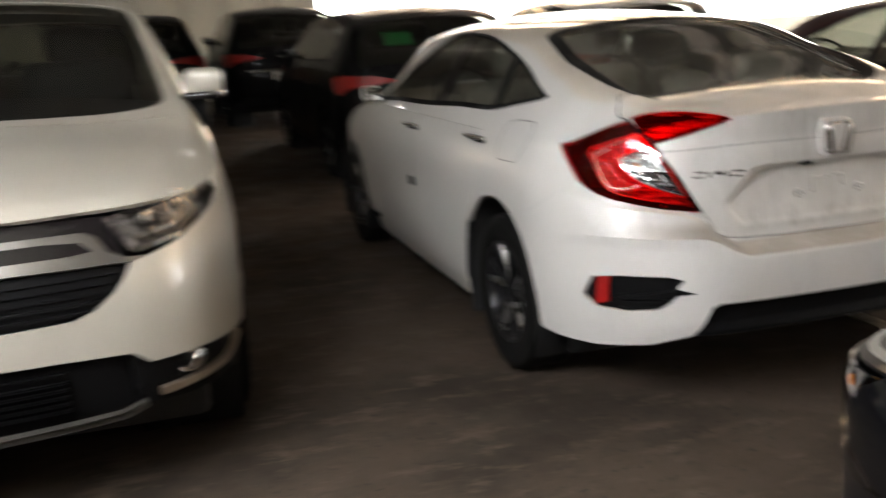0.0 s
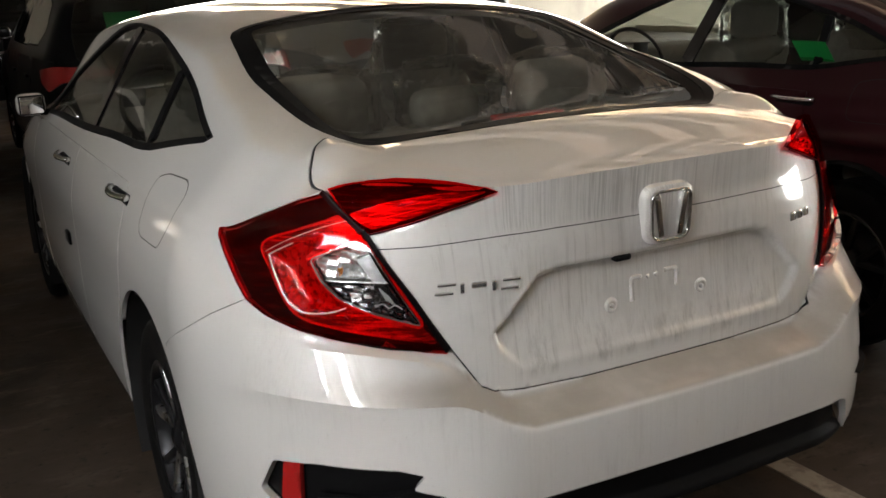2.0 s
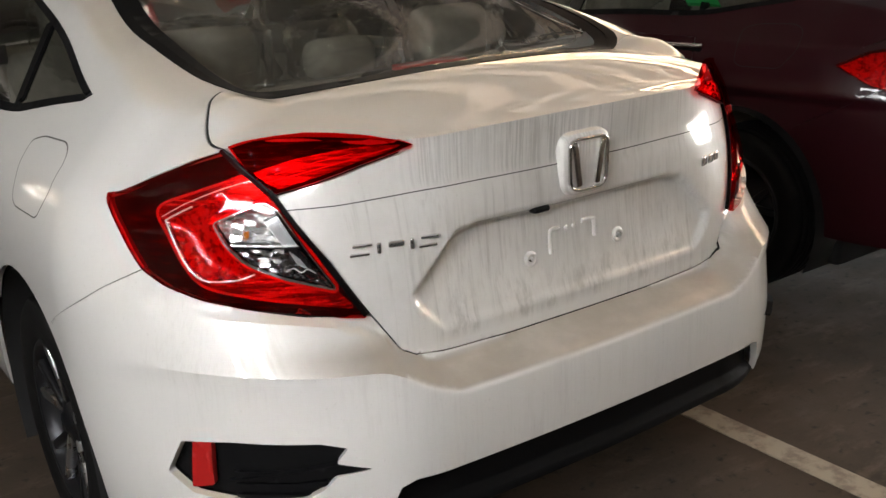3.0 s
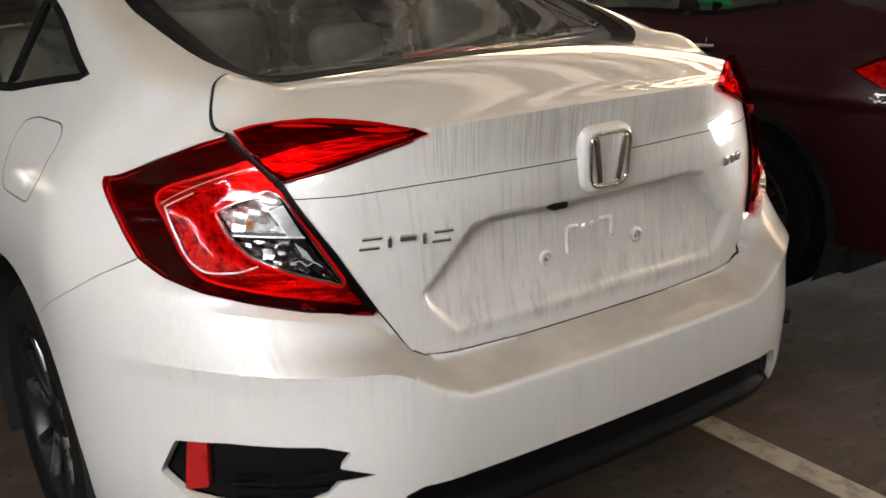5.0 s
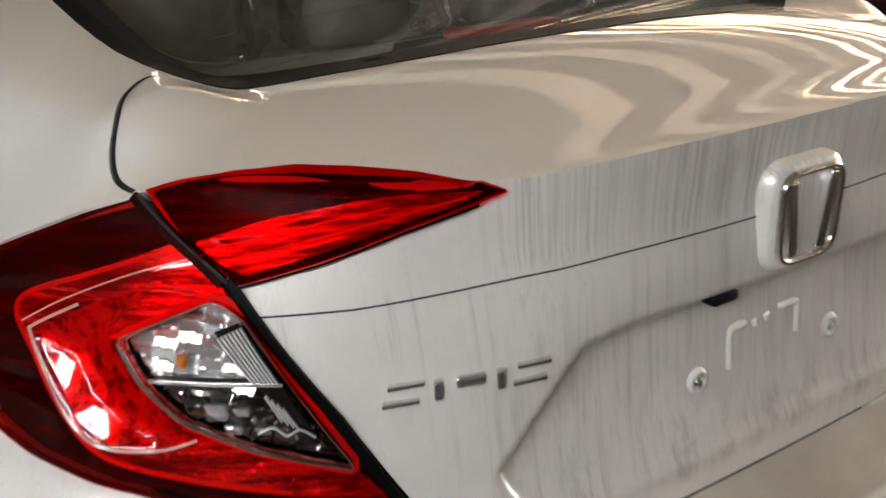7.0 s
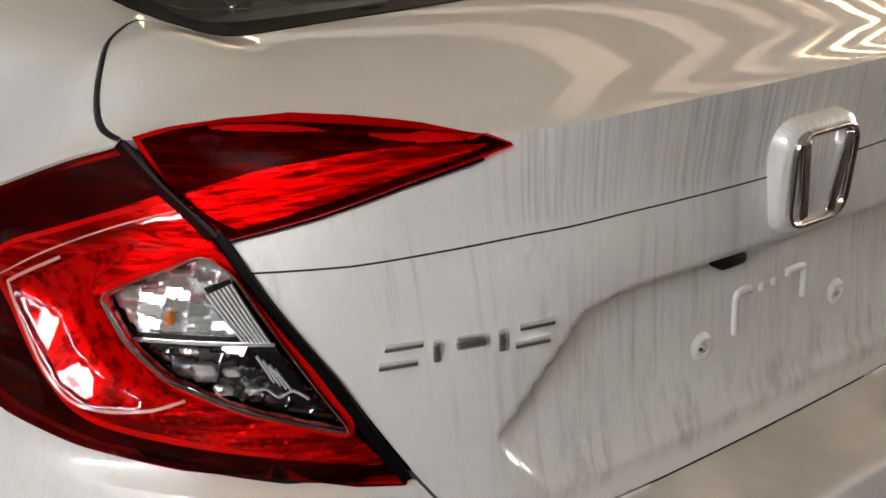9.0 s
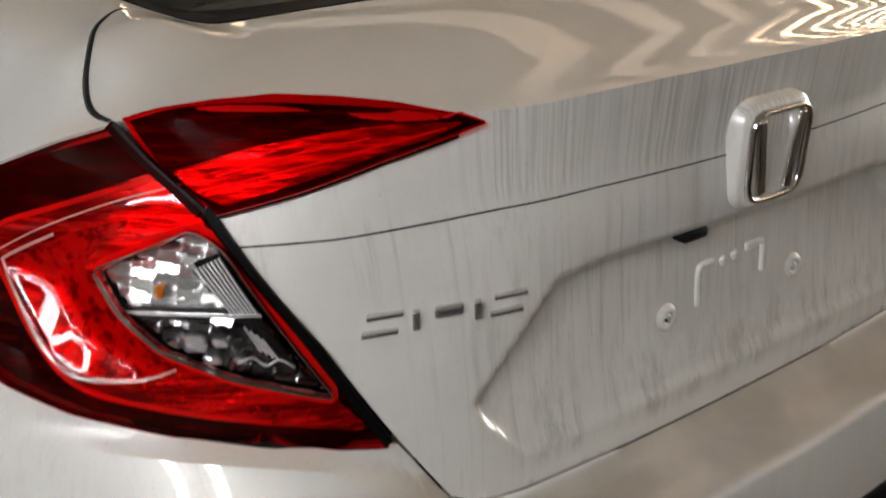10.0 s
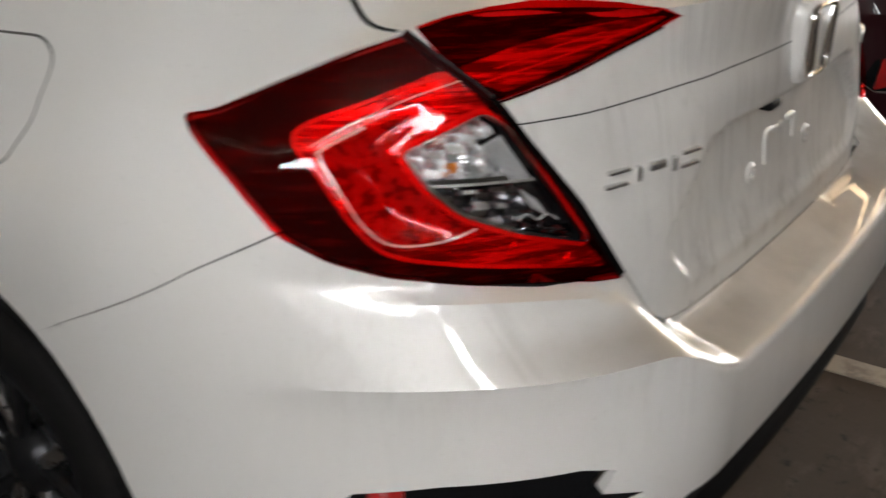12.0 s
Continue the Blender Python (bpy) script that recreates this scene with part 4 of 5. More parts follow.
        edge = [(float(s), rim_z(float(s))-.001) for s in np.linspace(at_y(y0), at_y(y1-.004), 14)]
        rear_door = edge + [(at_y(y1-.004), .26), (at_y(1.47), .26), (at_y(1.43), .36), (at_y(1.365), .54), (at_y(1.290), .65), (at_y(1.226), .78), (at_y(1.211), .88)]
        rd = part("rear_door", fold(sheet(sz(rear_door, g), flank_at(), .025, flip=not g, hem=.012), .01), coat, root)
        edge = [(float(s), rim_z(float(s))-.001) for s in np.linspace(at_y(y1), at_y(y2), 14)]
        fd = part("front_door", fold(sheet(sz(edge + [(at_y(3.13), .60), (at_y(3.06), .26), (at_y(y1), .26)], g), flank_at(), .03, flip=not g, hem=.012), .01), coat, root)
        for d, yc, zc in ((rd, 1.27, .930), (fd, 2.22, .905)):
            p = flank_at()(*sz([(at_y(yc), zc)], g)[0])
            out = 1 if g else -1
            bm = bmesh.new()
            box(bm, (.03, .20, .040), Matrix.Translation(p + Vector((-.008*out, 0, -.012))), .012)
            cup = part("handle_cup", bm, BLACK, d)
            line = [p + Vector((out*(.010 + .020*math.sin(math.pi*t)), -.105 + .21*t, .004)) for t in [j/10 for j in range(11)]]
            part("door_handle", tube(bmesh.new(), line, .011, 10, .8), CHROME, d, "chrome pull handle")
        p = flank_at()(*sz([(at_y(2.20), .625)], g)[0])
        bm = bmesh.new()
        box(bm, (.02, .085, .045), Matrix.Translation(p), .006)
        part("door_guard", bm, BLACK, fd, "small black foam door guard")
        part("sill", fold(sheet(sz([(at_y(1.44), .255), (at_y(3.2), .255), (at_y(3.2), .185), (at_y(1.48), .185)], g), flank_at(-.004), .04, flip=not g), .02), coat, root)
        # front wing and bumper corner
        wing = [(at_y(3.155), rim_z(at_y(3.155))-.001), (3.0, rim_z(3.0)-.001), (3.35, rim_z(3.35)-.001), (3.55, .66), (3.55, .30), (3.36, .24)]
        ring_f = [(at_y(3.10), .30), (at_y(3.135), .60)]
        part("front_wing", fold(sheet(sz(wing[:4] + [(3.24, .62)] + [(2 + (3.73 + .375*math.cos(q) - .70)/2.85, .322 + .375*math.sin(q)) for q in [radians(40 + 145*j/14) for j in range(15)]] + ring_f, g), flank_at(), .03, flip=not g), .01), coat, root)
        part("front_corner", fold(sheet(sz([(3.225, .60), (3.55, .64), (4.0, .60), (4.0, .22), (3.5, .22), (3.28, .24), (3.24, .40)], g), flank_at(.0), .04, flip=not g), .01), coat, root)
        part("mirror_arm", box(bmesh.new(), (.10, .05, .025), Matrix.Translation(((.86 if g else -.86), 3.03, .985)), .01), BLACK, root)
        bm = bmesh.new()
        box(bm, (.115, .085, .092), Matrix.Translation(((.893 if g else -.893), 3.03, 1.02)), .03, 4)
        dm = part("door_mirror", bm, coat, root, "painted door mirror housing")
        part("mirror_bezel", box(bmesh.new(), (.100, .012, .080), Matrix.Translation(((.893 if g else -.893), 2.988, 1.02)), .005), BLACK, dm)
        part("mirror_glass", box(bmesh.new(), (.088, .004, .068), Matrix.Translation(((.893 if g else -.893), 2.981, 1.02)), .0015), MIRROR, dm)
        for y in (ARCH_Y, 3.73):
            wheel(root, (.765 if g else -.765), y, 90 if g else -90)
            well = lathe(bmesh.new(), [(.388, .15), (.388, -.16), (.10, -.16)], pose((.74 if g else -.74), y, .322, 0, 90 if g else -90, 0), 40)
            bmesh.ops.delete(well, geom=[v for v in well.verts if v.co.z < .12], context="VERTS")
            part("wheel_well", well, GAP, root)
    for g in both:
        eye = [(3.20, .66), (3.40, .60), (3.66, .57), (3.84, .58)] + [(v, rim_z(v)-.014) for v in (3.84, 3.74, 3.62, 3.50, 3.36, 3.24)]
        head = part("headlamp", fold(sheet(sz(rounded(eye, .02), g), flank_at(.008), .02, flip=not g), .012), HEADLAMP, root, "clear headlamp with a pale light guide")
        head.visible_shadow = False
        part("lamp_housing", sheet(sz(eye, g), flank_at(-.012), .03, flip=not g), shade_mirror, head)
        part("head_lens", sheet(sz([(3.28, .68), (3.44, .63), (3.66, .60), (3.62, .66), (3.36, .735)], g), facets_at(-.010), .006, flip=not g), MIRROR, head, smooth=False)
        edge = [(x*.965, y-.018) for x, y in (rim(float(v)) for v in np.linspace(3.16, 3.88, 30))]
        part("lamp_brow", fold(strip([(-x if g else x, y) for x, y in edge], .020, roof_at(.003)), .004), GREY_GUIDE, head, "pale grey strip over the headlamp")
        part("amber_bulb", lathe(bmesh.new(), [(.0005, .014), (.012, .010), (.014, 0), (.008, -.014)], Matrix.Translation(flank_at(-.012)(*sz([(3.70, .64)], g)[0])), 12), AMBER, head)
    nose = [rim(float(v)) for v in np.linspace(3.02, 3.96, 40)]
    hood = [(0, 3.715), (-.40, 3.69), (-.72, 3.60), (-.80, 3.66)] + nose
    hood = hood + [(-x, y) for x, y in hood[::-1][:-1]]
    part("bonnet", fold(sheet(hood, roof_at(), .05), .012), coat, root)
    bm = bmesh.new()
    box(bm, (1.5, 3.2, .10), Matrix.Translation((0, 2.2, .20)), .02)
    part("underbody", bm, GAP, root)

    # cabin
    bm = bmesh.new()
    box(bm, (1.20, .42, .03), Matrix.Translation((0, .76, 1.02)) @ Matrix.Rotation(radians(6), 4, "X"), .01)
    part("parcel_shelf", bm, SEAT, root)
    bm = bmesh.new()
    box(bm, (.19, .05, .016), Matrix.Translation((.02, .64, 1.108)), .006)
    part("stop_lamp_base", box(bmesh.new(), (.30, .10, .075), Matrix.Translation((.02, .68, 1.065)), .02), BLACK, root)
    part("stop_lamp", bm, RED_PLASTIC, root, "red high stop lamp on the shelf")
    bm = bmesh.new()
    box(bm, (1.28, .16, .52), Matrix.Translation((0, 1.10, .80)) @ Matrix.Rotation(radians(20), 4, "X"), .06, 3)
    part("rear_bench", bm, SEAT, root)
    for x in (-.36, 0, .36):
        bm = bmesh.new()
        box(bm, (.24 if x else .20, .10, .16 if x else .11), Matrix.Translation((x, 1.04, 1.125 if x else 1.095)), .04, 3)
        part("headrest", bm, SEAT, root)
        part("headrest_wrap", crumple(.30, .19, .24, (x, 1.02, 1.125), 3 + int(x*10)), FILM, root, "crumpled clear plastic wrap")
    for x in (-.38, .38):
        bm = bmesh.new()
        box(bm, (.50, .14, .68), Matrix.Translation((x, 2.12, .78)) @ Matrix.Rotation(radians(18), 4, "X"), .06, 3)
        part("front_seat", bm, SEAT, root)
        bm = bmesh.new()
        box(bm, (.25, .10, .17), Matrix.Translation((x, 1.98, 1.20)), .04, 3)
        part("headrest", bm, SEAT, root)
        part("headrest_wrap", crumple(.33, .20, .34, (x, 1.98, 1.16), 11 + int(x*10)), FILM, root, "crumpled clear plastic wrap")
    part("headliner", sheet([(-.5, 1.37), (.5, 1.37), (.56, 1.9), (.54, 2.65), (-.54, 2.65), (-.56, 1.9)], roof_at(-.035), .08, flip=True), BEIGE, root)
    bm = bmesh.new()
    box(bm, (1.35, .35, .16), Matrix.Translation((0, 3.25, .93)), .05, 3)
    part("dashboard", bm, SEAT, root)
    bm = lathe(bmesh.new(), [(.165, .0), (.178, .012), (.190, 0), (.178, -.012)], pose(-.38, 2.85, .98, 62, 0, 0), 32, True)
    part("steering_wheel", bm, BLACK, root)
    bm = bmesh.new()
    box(bm, (.09, .004, .07), Matrix.Translation((-.55, 2.6, 1.05)))
    part("cabin_floor", box(bm, (1.3, 2.4, .05), Matrix.Translation((0, 2.2, .36))), GAP, root)


def finer_low(poly, size=.008):
    """Adds points only to the long edges, so that shared borders keep theirs."""
    out = []
    for (x0, y0), (x1, y1) in zip(poly, poly[1:] + poly[:1]):
        l = math.hypot(x1-x0, y1-y0)
        n = max(1, math.ceil(l/size)) if l > .03 else 1
        out += [(x0 + (x1-x0)*k/n, y0 + (y1-y0)*k/n) for k in range(n)]
    return out


def inset(poly, d):
    """An outline moved inwards by d."""
    area = sum(x0*y1-x1*y0 for (x0, y0), (x1, y1) in zip(poly, poly[1:] + poly[:1]))
    g = 1 if area > 0 else -1
    out = []
    for i, (x, y) in enumerate(poly):
        a, b = Vector(poly[i-1]), Vector(poly[(i+1) % len(poly)])
        t = (b-a).normalized()
        out.append((x - t.y*d*g, y + t.x*d*g))
    return out


def s_at_x(x):
    """The s at which the tail is x wide."""
    ss = np.linspace(0, 2, 401)
    return float(np.interp(x, [-side(float(s), .86)[0] for s in ss], ss))


def crumple(w, d, h, at, seed):
    """A loose creased bag of film round something."""
    bm = bmesh.new()
    bmesh.ops.create_icosphere(bm, subdivisions=5, radius=.5)
    for v in bm.verts:
        p = v.co.normalized()
        q = Vector((abs(p.x)**.6*math.copysign(1, p.x), abs(p.y)**.6*math.copysign(1, p.y), abs(p.z)**.6*math.copysign(1, p.z)))*.44
        k = noise.noise(p*2.3 + Vector((seed, 0, 0)))*.20 + abs(noise.noise(p*6 + Vector((0, seed, 0))))*.20 + abs(noise.noise(p*13 + Vector((seed, seed, 0))))*.09
        v.co = Vector((q.x*w*(1+k), q.y*d*(1+k), q.z*h*(1+k*.6))) + Vector(at)
    return bm


def badge(parent):
    """The maker's mark as a plain shape: a raised pad, a chrome frame and a forked bar in it."""
    c = Vector((0, .091, .962))
    face = Matrix.Translation(c) @ Matrix.Rotation(radians(92), 4, "X")

    def ring(w0, w1, h, z0, r):
        return [face @ Vector((x, y, z0)) for x, y in rounded([(-w0/2, -h/2), (w0/2, -h/2), (w1/2, h/2), (-w1/2, h/2)], r, 6)]

    def band_of(loops):
        bm = bmesh.new()
        rows = [[bm.verts.new(p) for p in lp] for lp in loops]
        for a, b in zip(rows, rows[1:]):
            for k in range(len(a)):
                bm.faces.new((a[k], a[(k+1) % len(a)], b[(k+1) % len(a)], b[k]))
        return bm, rows
    bm, rows = band_of([ring(.122, .132, .130, -.014, .036), ring(.116, .126, .124, .004, .034), ring(.106, .116, .114, .009, .030)])
    bm.faces.new(rows[-1])
    part("badge_pad", bm, PEARL, parent)
    bm, rows = band_of([ring(.099, .108, .108, .007, .027), ring(.099, .108, .108, .014, .027), ring(.094, .103, .103, .0165, .025), ring(.086, .094, .094, .0135, .020), ring(.086, .094, .094, .007, .020)])
    part("badge_frame", bm, CHROME, parent, "chrome badge frame")
    for g in (-1, 1):
        bm = bmesh.new()
        m = face @ Matrix.Translation((g*.030, 0, .011)) @ Matrix.Rotation(g*radians(-9), 4, "Z")
        box(bm, (.014, .090, .009), m, .0035, 3)
        part("badge_bar", bm, CHROME, parent)

# ---- the parking deck ----
def slab(name, size, at, material, label, category, bevel=0.0):
    bm = bmesh.new()
    box(bm, size, Matrix.Translation(at), bevel)
    me = bpy.data.meshes.new(name)
    bm.to_mesh(me)
    bm.free()
    me.materials.append(material)
    return tagged(new(name, me), label, category, kind="structure")


slab("floor", (44, 44, .3), (0, 4, -.15), FLOOR, "worn brown concrete parking floor with stains", "floor")
slab("ceiling", (23.06, 44, .3), (-10.47, 4, CEILING+.40), CONCRETE, "ribbed painted concrete ceiling", "ceiling")
# back and west walls are out of view, darkened to weaken the bounce light
slab("wall_back", (44, .3, CEILING+.6), (0, -9.15, (CEILING+.6)/2), DIM_WALL, "unseen wall, kept dark to cut bounce light on the cars", "wall")
slab("wall_west", (.3, 44, CEILING+.6), (-10.15, 4, (CEILING+.6)/2), DIM_WALL, "unseen wall, kept dark to cut bounce light on the cars", "wall")
slab("wall_north", (44, .3, 1.0), (0, 19.15, .5), CREAM_WALL, "low concrete parapet under a long opening", "parapet")
slab("wall_east", (.3, 44, .14), (15.15, 4, .07), CREAM_WALL, "low concrete kerb under a long opening", "kerb")
# added out of view: blocks the south part of the east daylight
slab("wall_east", (.3, 14, CEILING+.41), (15.15, -11, .14+(CEILING+.41)/2), CREAM_WALL, "unseen wall added to block daylight from the south-east", "wall")
slab("trim", (12, .3, CEILING-.6), (-4.3, 18.85, 1+(CEILING-.6)/2), CREAM_WALL, "cream wall panel beside the opening", "wall")
for i in range(6):
    r = slab("beam", (.20, 44, .16), (-9.2 + i*1.85, 4, CEILING+.18), CONCRETE, "concrete ceiling rib", "beam")
    tagged(r, group="ceiling ribs")
# unseen panels and bright strips, added to mirror as bands in the boot deck
for i in range(14):
    r = slab("roof_panel", (.55, 44, .04), (1.34 + i*1.0, 4, CEILING+.27), ROOF_SHEET, "added unseen roof panel beside a translucent strip", "roof panel")
    tagged(r, group="roof panels")
    r = slab("skylight", (.45, 44, .006), (1.84 + i*1.0, 4, CEILING+.27), ADDED_SKYLIGHT, "added unseen amber skylight strip, mirrored as bands in the deck", "skylight")
    tagged(r, group="skylight strips")
line = slab("line", (.085, 5.0, .004), (.792, 1.9, .002), LINE, "worn cream parking bay line on concrete", "floor marking")
slab("line", (.085, 5.0, .004), (3.32, 1.9, .002), LINE, "worn cream parking bay line on concrete", "floor marking")


slab("backdrop", (60, .1, 12), (0, 24, 3), DAY, "bright overcast daylight beyond the opening", "daylight")
slab("backdrop", (.1, 60, 12), (20, 4, 3), DAY, "bright overcast daylight beyond the opening", "daylight")


def tube_light(x, y, turn):
    t = thing("ceiling_light", "bare double fluorescent tube on a white tray", "ceiling light", "tube lights", at=pose(x, y, CEILING-.12, 0, 0, turn))
    bm = bmesh.new()
    box(bm, (.27, 2.45, .05), Matrix.Translation((0, 0, .075)), .01)
    part("tray", bm, WHITE_CARD, t)
    for y in (-.9, .9):
        part("hanger", lathe(bmesh.new(), [(.006, .08), (.006, .375)], Matrix.Translation((0, y, 0)), 8), WHITE_CARD, t)
    for g in (-.075, .075):
        bm = lathe(bmesh.new(), [(.001, -1.2), (.046, -1.2), (.046, 1.2), (.001, 1.2)], pose(g, 0, 0, 90, 0, 0), 12)
        part("lamp_tube", bm, TUBE, t)
    return t


for x, y, turn in ((-4.50, -1.75, 0), (-3.15, -1.75, 0)):
    tube_light(x, y, turn)

white_sedan = thing("sedan", "dusty pearl white four-door sedan with rain streaks", "car", "sedans")
sedan(white_sedan, PEARL)
red_sedan = thing("sedan", "dark maroon four-door sedan parked beside the white one", "car", "sedans")
sedan(red_sedan, MAROON, plain=True)
red_sedan.matrix_basis = pose(2.58, .10, 0)

# ---- the SUV's body as a surface: x across from its middle, y back from the nose, z up ----
def suv_plan(s, w, y0, y1, y2):
    if s < 1:
        return .55*s, y0 + (y1-y0)*s*s
    if s < 2:
        return bez(((.55, y1), (.74, y1 + .07), (w, y2), (w, .86)), s-1)
    if s < 3:
        return w, .86 + 3.2*(s-2)
    return bez(((w, 4.06), (w, 4.36), (.66, 4.47), (0, 4.50)), s-3)


def suv_rim(s):
    return suv_plan(s, .888, .10, .185, .43)


SUV_S = np.linspace(0, 4, 401)
SUV_PLAN = [suv_rim(float(v)) for v in SUV_S]


def suv_edge(y):
    if y > 4.06:
        return float(np.interp(y, [p[1] for p in SUV_PLAN[300:]], [p[0] for p in SUV_PLAN[300:]]))
    return float(np.interp(y, [p[1] for p in SUV_PLAN[:300]], [p[0] for p in SUV_PLAN[:300]]))


def suv_top(x, y):
    ax = abs(x)
    a = ramp(y, (.10, .945), (.3, .965), (.6, 1.0), (1.0, 1.05), (1.4, 1.075), (4.2, 1.09), (4.5, 1.06)) + ramp(y, (.1, .35), (.5, .8), (1.0, 1.5), (1.35, 2.4), (4.0, 2.6))*(suv_edge(y)-ax)
    b = ramp(y, (.10, .962), (.25, 1.01), (.6, 1.085), (.98, 1.15), (1.08, 1.19), (1.75, 1.585), (2.1, 1.655), (2.9, 1.685), (3.8, 1.64), (4.15, 1.56), (4.46, 1.09), (4.52, 1.05)) - .10*ax*ax
    r = ramp(y, (.1, .02), (.6, .06), (1.2, .06), (4, .08), (4.4, .02))
    return (a+b)/2 - math.sqrt((a-b)**2 + r*r)/2


SUV_Z = [suv_top(*p) for p in SUV_PLAN]


def suv_rim_z(s):
    return float(np.interp(s, SUV_S, SUV_Z))


def suv_side(s, z):
    zt = suv_rim_z(s)
    z = min(z, zt)
    w = ramp(z, (.2, .86), (.32, .91), (.5, .932), (.78, .936))
    lean = ramp(z, (.2, .12), (.30, .05), (.36, .02), (.50, .0), (.66, .005), (.78, .03), (.90, .06))
    bx, by = suv_plan(s, w, lean, lean + .075, .36 + lean*.6)
    if s > 3:
        by += ramp(z, (.3, -.06), (.5, .03), (.7, .04), (.9, 0))*(s-3)
    e = max(0, (z-.74)/(zt-.74))**1.8
    rx, ry = suv_rim(s)
    return bx + (rx-bx)*e, by + (ry-by)*e


SUV_U = [0, .56, 1.42, 4.62, 5.75]


def suv_u(s):
    return float(np.interp(s, [0, 1, 2, 3, 4], SUV_U))


def suv_skin(off=0.0):
    def place(u, z):
        s, g = float(np.interp(abs(u), SUV_U, [0, 1, 2, 3, 4])), (1 if u >= 0 else -1)
        z = min(z, suv_rim_z(s))
        x, y = suv_side(s, z)
        if off:
            x1, y1 = suv_side(min(4, s+.02), z)
            x0, y0 = suv_side(max(0, s-.02), z)
            n = Vector((y1-y0, -(x1-x0), 0)).normalized()
            x, y = x + n.x*off, y + n.y*off
        return Vector((x*g, y, z))
    return place


def suv_roof(off=0.0):
    def place(x, y):
        n = Vector((-(suv_top(x+.01, y)-suv_top(x-.01, y))/.02, -(suv_top(x, y+.01)-suv_top(x, y-.01))/.02, 1)).normalized()
        return Vector((x, y, suv_top(x, y))) + n*off
    return place


def su(pts, g=False):
    return [((-1 if g else 1)*suv_u(s), z) for s, z in pts]


def suv_arch(yc, start, end, n, r=.405):
    """A wheel opening on the SUV's flank, by angle from straight back over the top."""
    out = []
    ss = np.linspace(1.5, 3.3, 361)
    for k in range(n+1):
        q = radians(start + (end-start)*k/n)
        y, z = yc + r*math.cos(q), .35 + r*math.sin(q)
        out.append((float(np.interp(y, [suv_side(float(v), z)[1] for v in ss], ss)), z))
    return out


def suv(root, coat):
    """A tall estate car, its nose at y = 0, standing on z = 0."""
    both = (False, True)
    lamp = [(.92, .912), (1.05, .812), (1.28, .828), (1.55, .890), (1.665, .928), (1.645, .968), (1.45, .955), (1.25, .938), (1.0, .920)]
    face = [(0, .926), (.5, .924), (.915, .918)] + [(.935, .895), (.97, .86), (1.04, .806), (1.28, .820), (1.56, .882), (1.678, .924), (1.66, .992)]
    # front bumper and wings
    low = [(1.77, .452), (1.63, .462), (1.30, .482), (1.065, .488), (.97, .528), (.6, .540), (0, .548)]
    grille = [(0, .798), (.5, .796), (1.02, .788), (.98, .745), (.93, .715), (.82, .672), (.72, .652), (.4, .648), (0, .648)]
    bar = [(0, .892), (.55, .890), (.80, .888), (.865, .872), (.92, .828), (1.00, .806), (1.10, .800), (1.04, .790), (.9, .793), (.45, .799), (0, .801)]
    skin = [(.0, .648), (.4, .648), (.72, .652), (.82, .672), (.93, .715), (.98, .745), (1.02, .788), (1.10, .797), (1.28, .820), (1.56, .882), (1.678, .924), (1.69, suv_rim_z(1.69)), (1.80, suv_rim_z(1.80)), (1.80, .60)] + low
    for g in both:
        part("front_bumper", fold(sheet(su(skin, g), suv_skin(), .022, flip=g), .014), coat, root, "smooth painted front bumper half")
        wing = [(1.803, suv_rim_z(1.803))] + [(s, suv_rim_z(s)) for s in (1.85, 1.9, 1.95, 2.0, 2.05, 2.1, 2.15, 2.2)] + [(2.215, .60), (2.205, .40)] + suv_arch(.98, 10, 152, 14) + [(1.803, .60)]
        part("front_wing", fold(sheet(su(wing, g), suv_skin(), .03, flip=g), .014), coat, root)
        # black cladding under the bumper with the fog lamp
        clad = low[:5] + [(.98, .40), (1.0, .36), (1.3, .335), (1.6, .33), (1.72, .30)] + suv_arch(.98, 188, 158, 4)
        cl = part("corner_cladding", fold(sheet(su(clad, g), suv_skin(-.012), .03, flip=g), .02), BLACK, root, "black plastic corner cladding")
        part("fog_strip", fold(strip(su([(1.10, .384), (1.30, .385), (1.52, .388), (1.60, .405), (1.66, .440)], g), .024, suv_skin(.006)), .02), COPPER, cl, "brushed silver strip under the fog lamp")
        p = suv_skin(-.004)(*su([(1.30, .445)], g)[0])
        d = (suv_skin(.01)(*su([(1.30, .445)], g)[0]) - suv_skin(0)(*su([(1.30, .445)], g)[0])).to_track_quat("Z", "Y").to_matrix().to_4x4()
        fog = part("fog_lamp", lathe(bmesh.new(), [(.001, .012), (.03, .010), (.042, .002), (.046, -.01)], Matrix.Translation(p) @ d @ Matrix.Diagonal((1.25, .8, 1, 1)), 24), HEADLAMP, cl)
        part("fog_bowl", lathe(bmesh.new(), [(.001, -.03), (.02, -.026), (.04, -.004)], Matrix.Translation(p) @ d @ Matrix.Diagonal((1.25, .8, 1, 1)), 24), MIRROR, fog)
        # headlamp
        hl = part("headlamp", fold(sheet(su(rounded(lamp, .02), g), suv_skin(.006), .022, flip=g), .014), HEADLAMP, root, "wide swept headlamp with chrome inside")
        hl.visible_shadow = False
        part("lamp_housing", sheet(su(lamp, g), suv_skin(-.035), .03, flip=g), LAMP_GREY, hl)
        part("chrome_line", fold(strip(su([(1.06, .818), (1.28, .835), (1.54, .897), (1.64, .932)], g), .014, suv_skin(.001)), .02), CHROME, hl)
        part("chrome_line", fold(strip(su([(.97, .895), (1.08, .850), (1.30, .868), (1.50, .915)], g), .010, suv_skin(-.008)), .02), CHROME, hl)
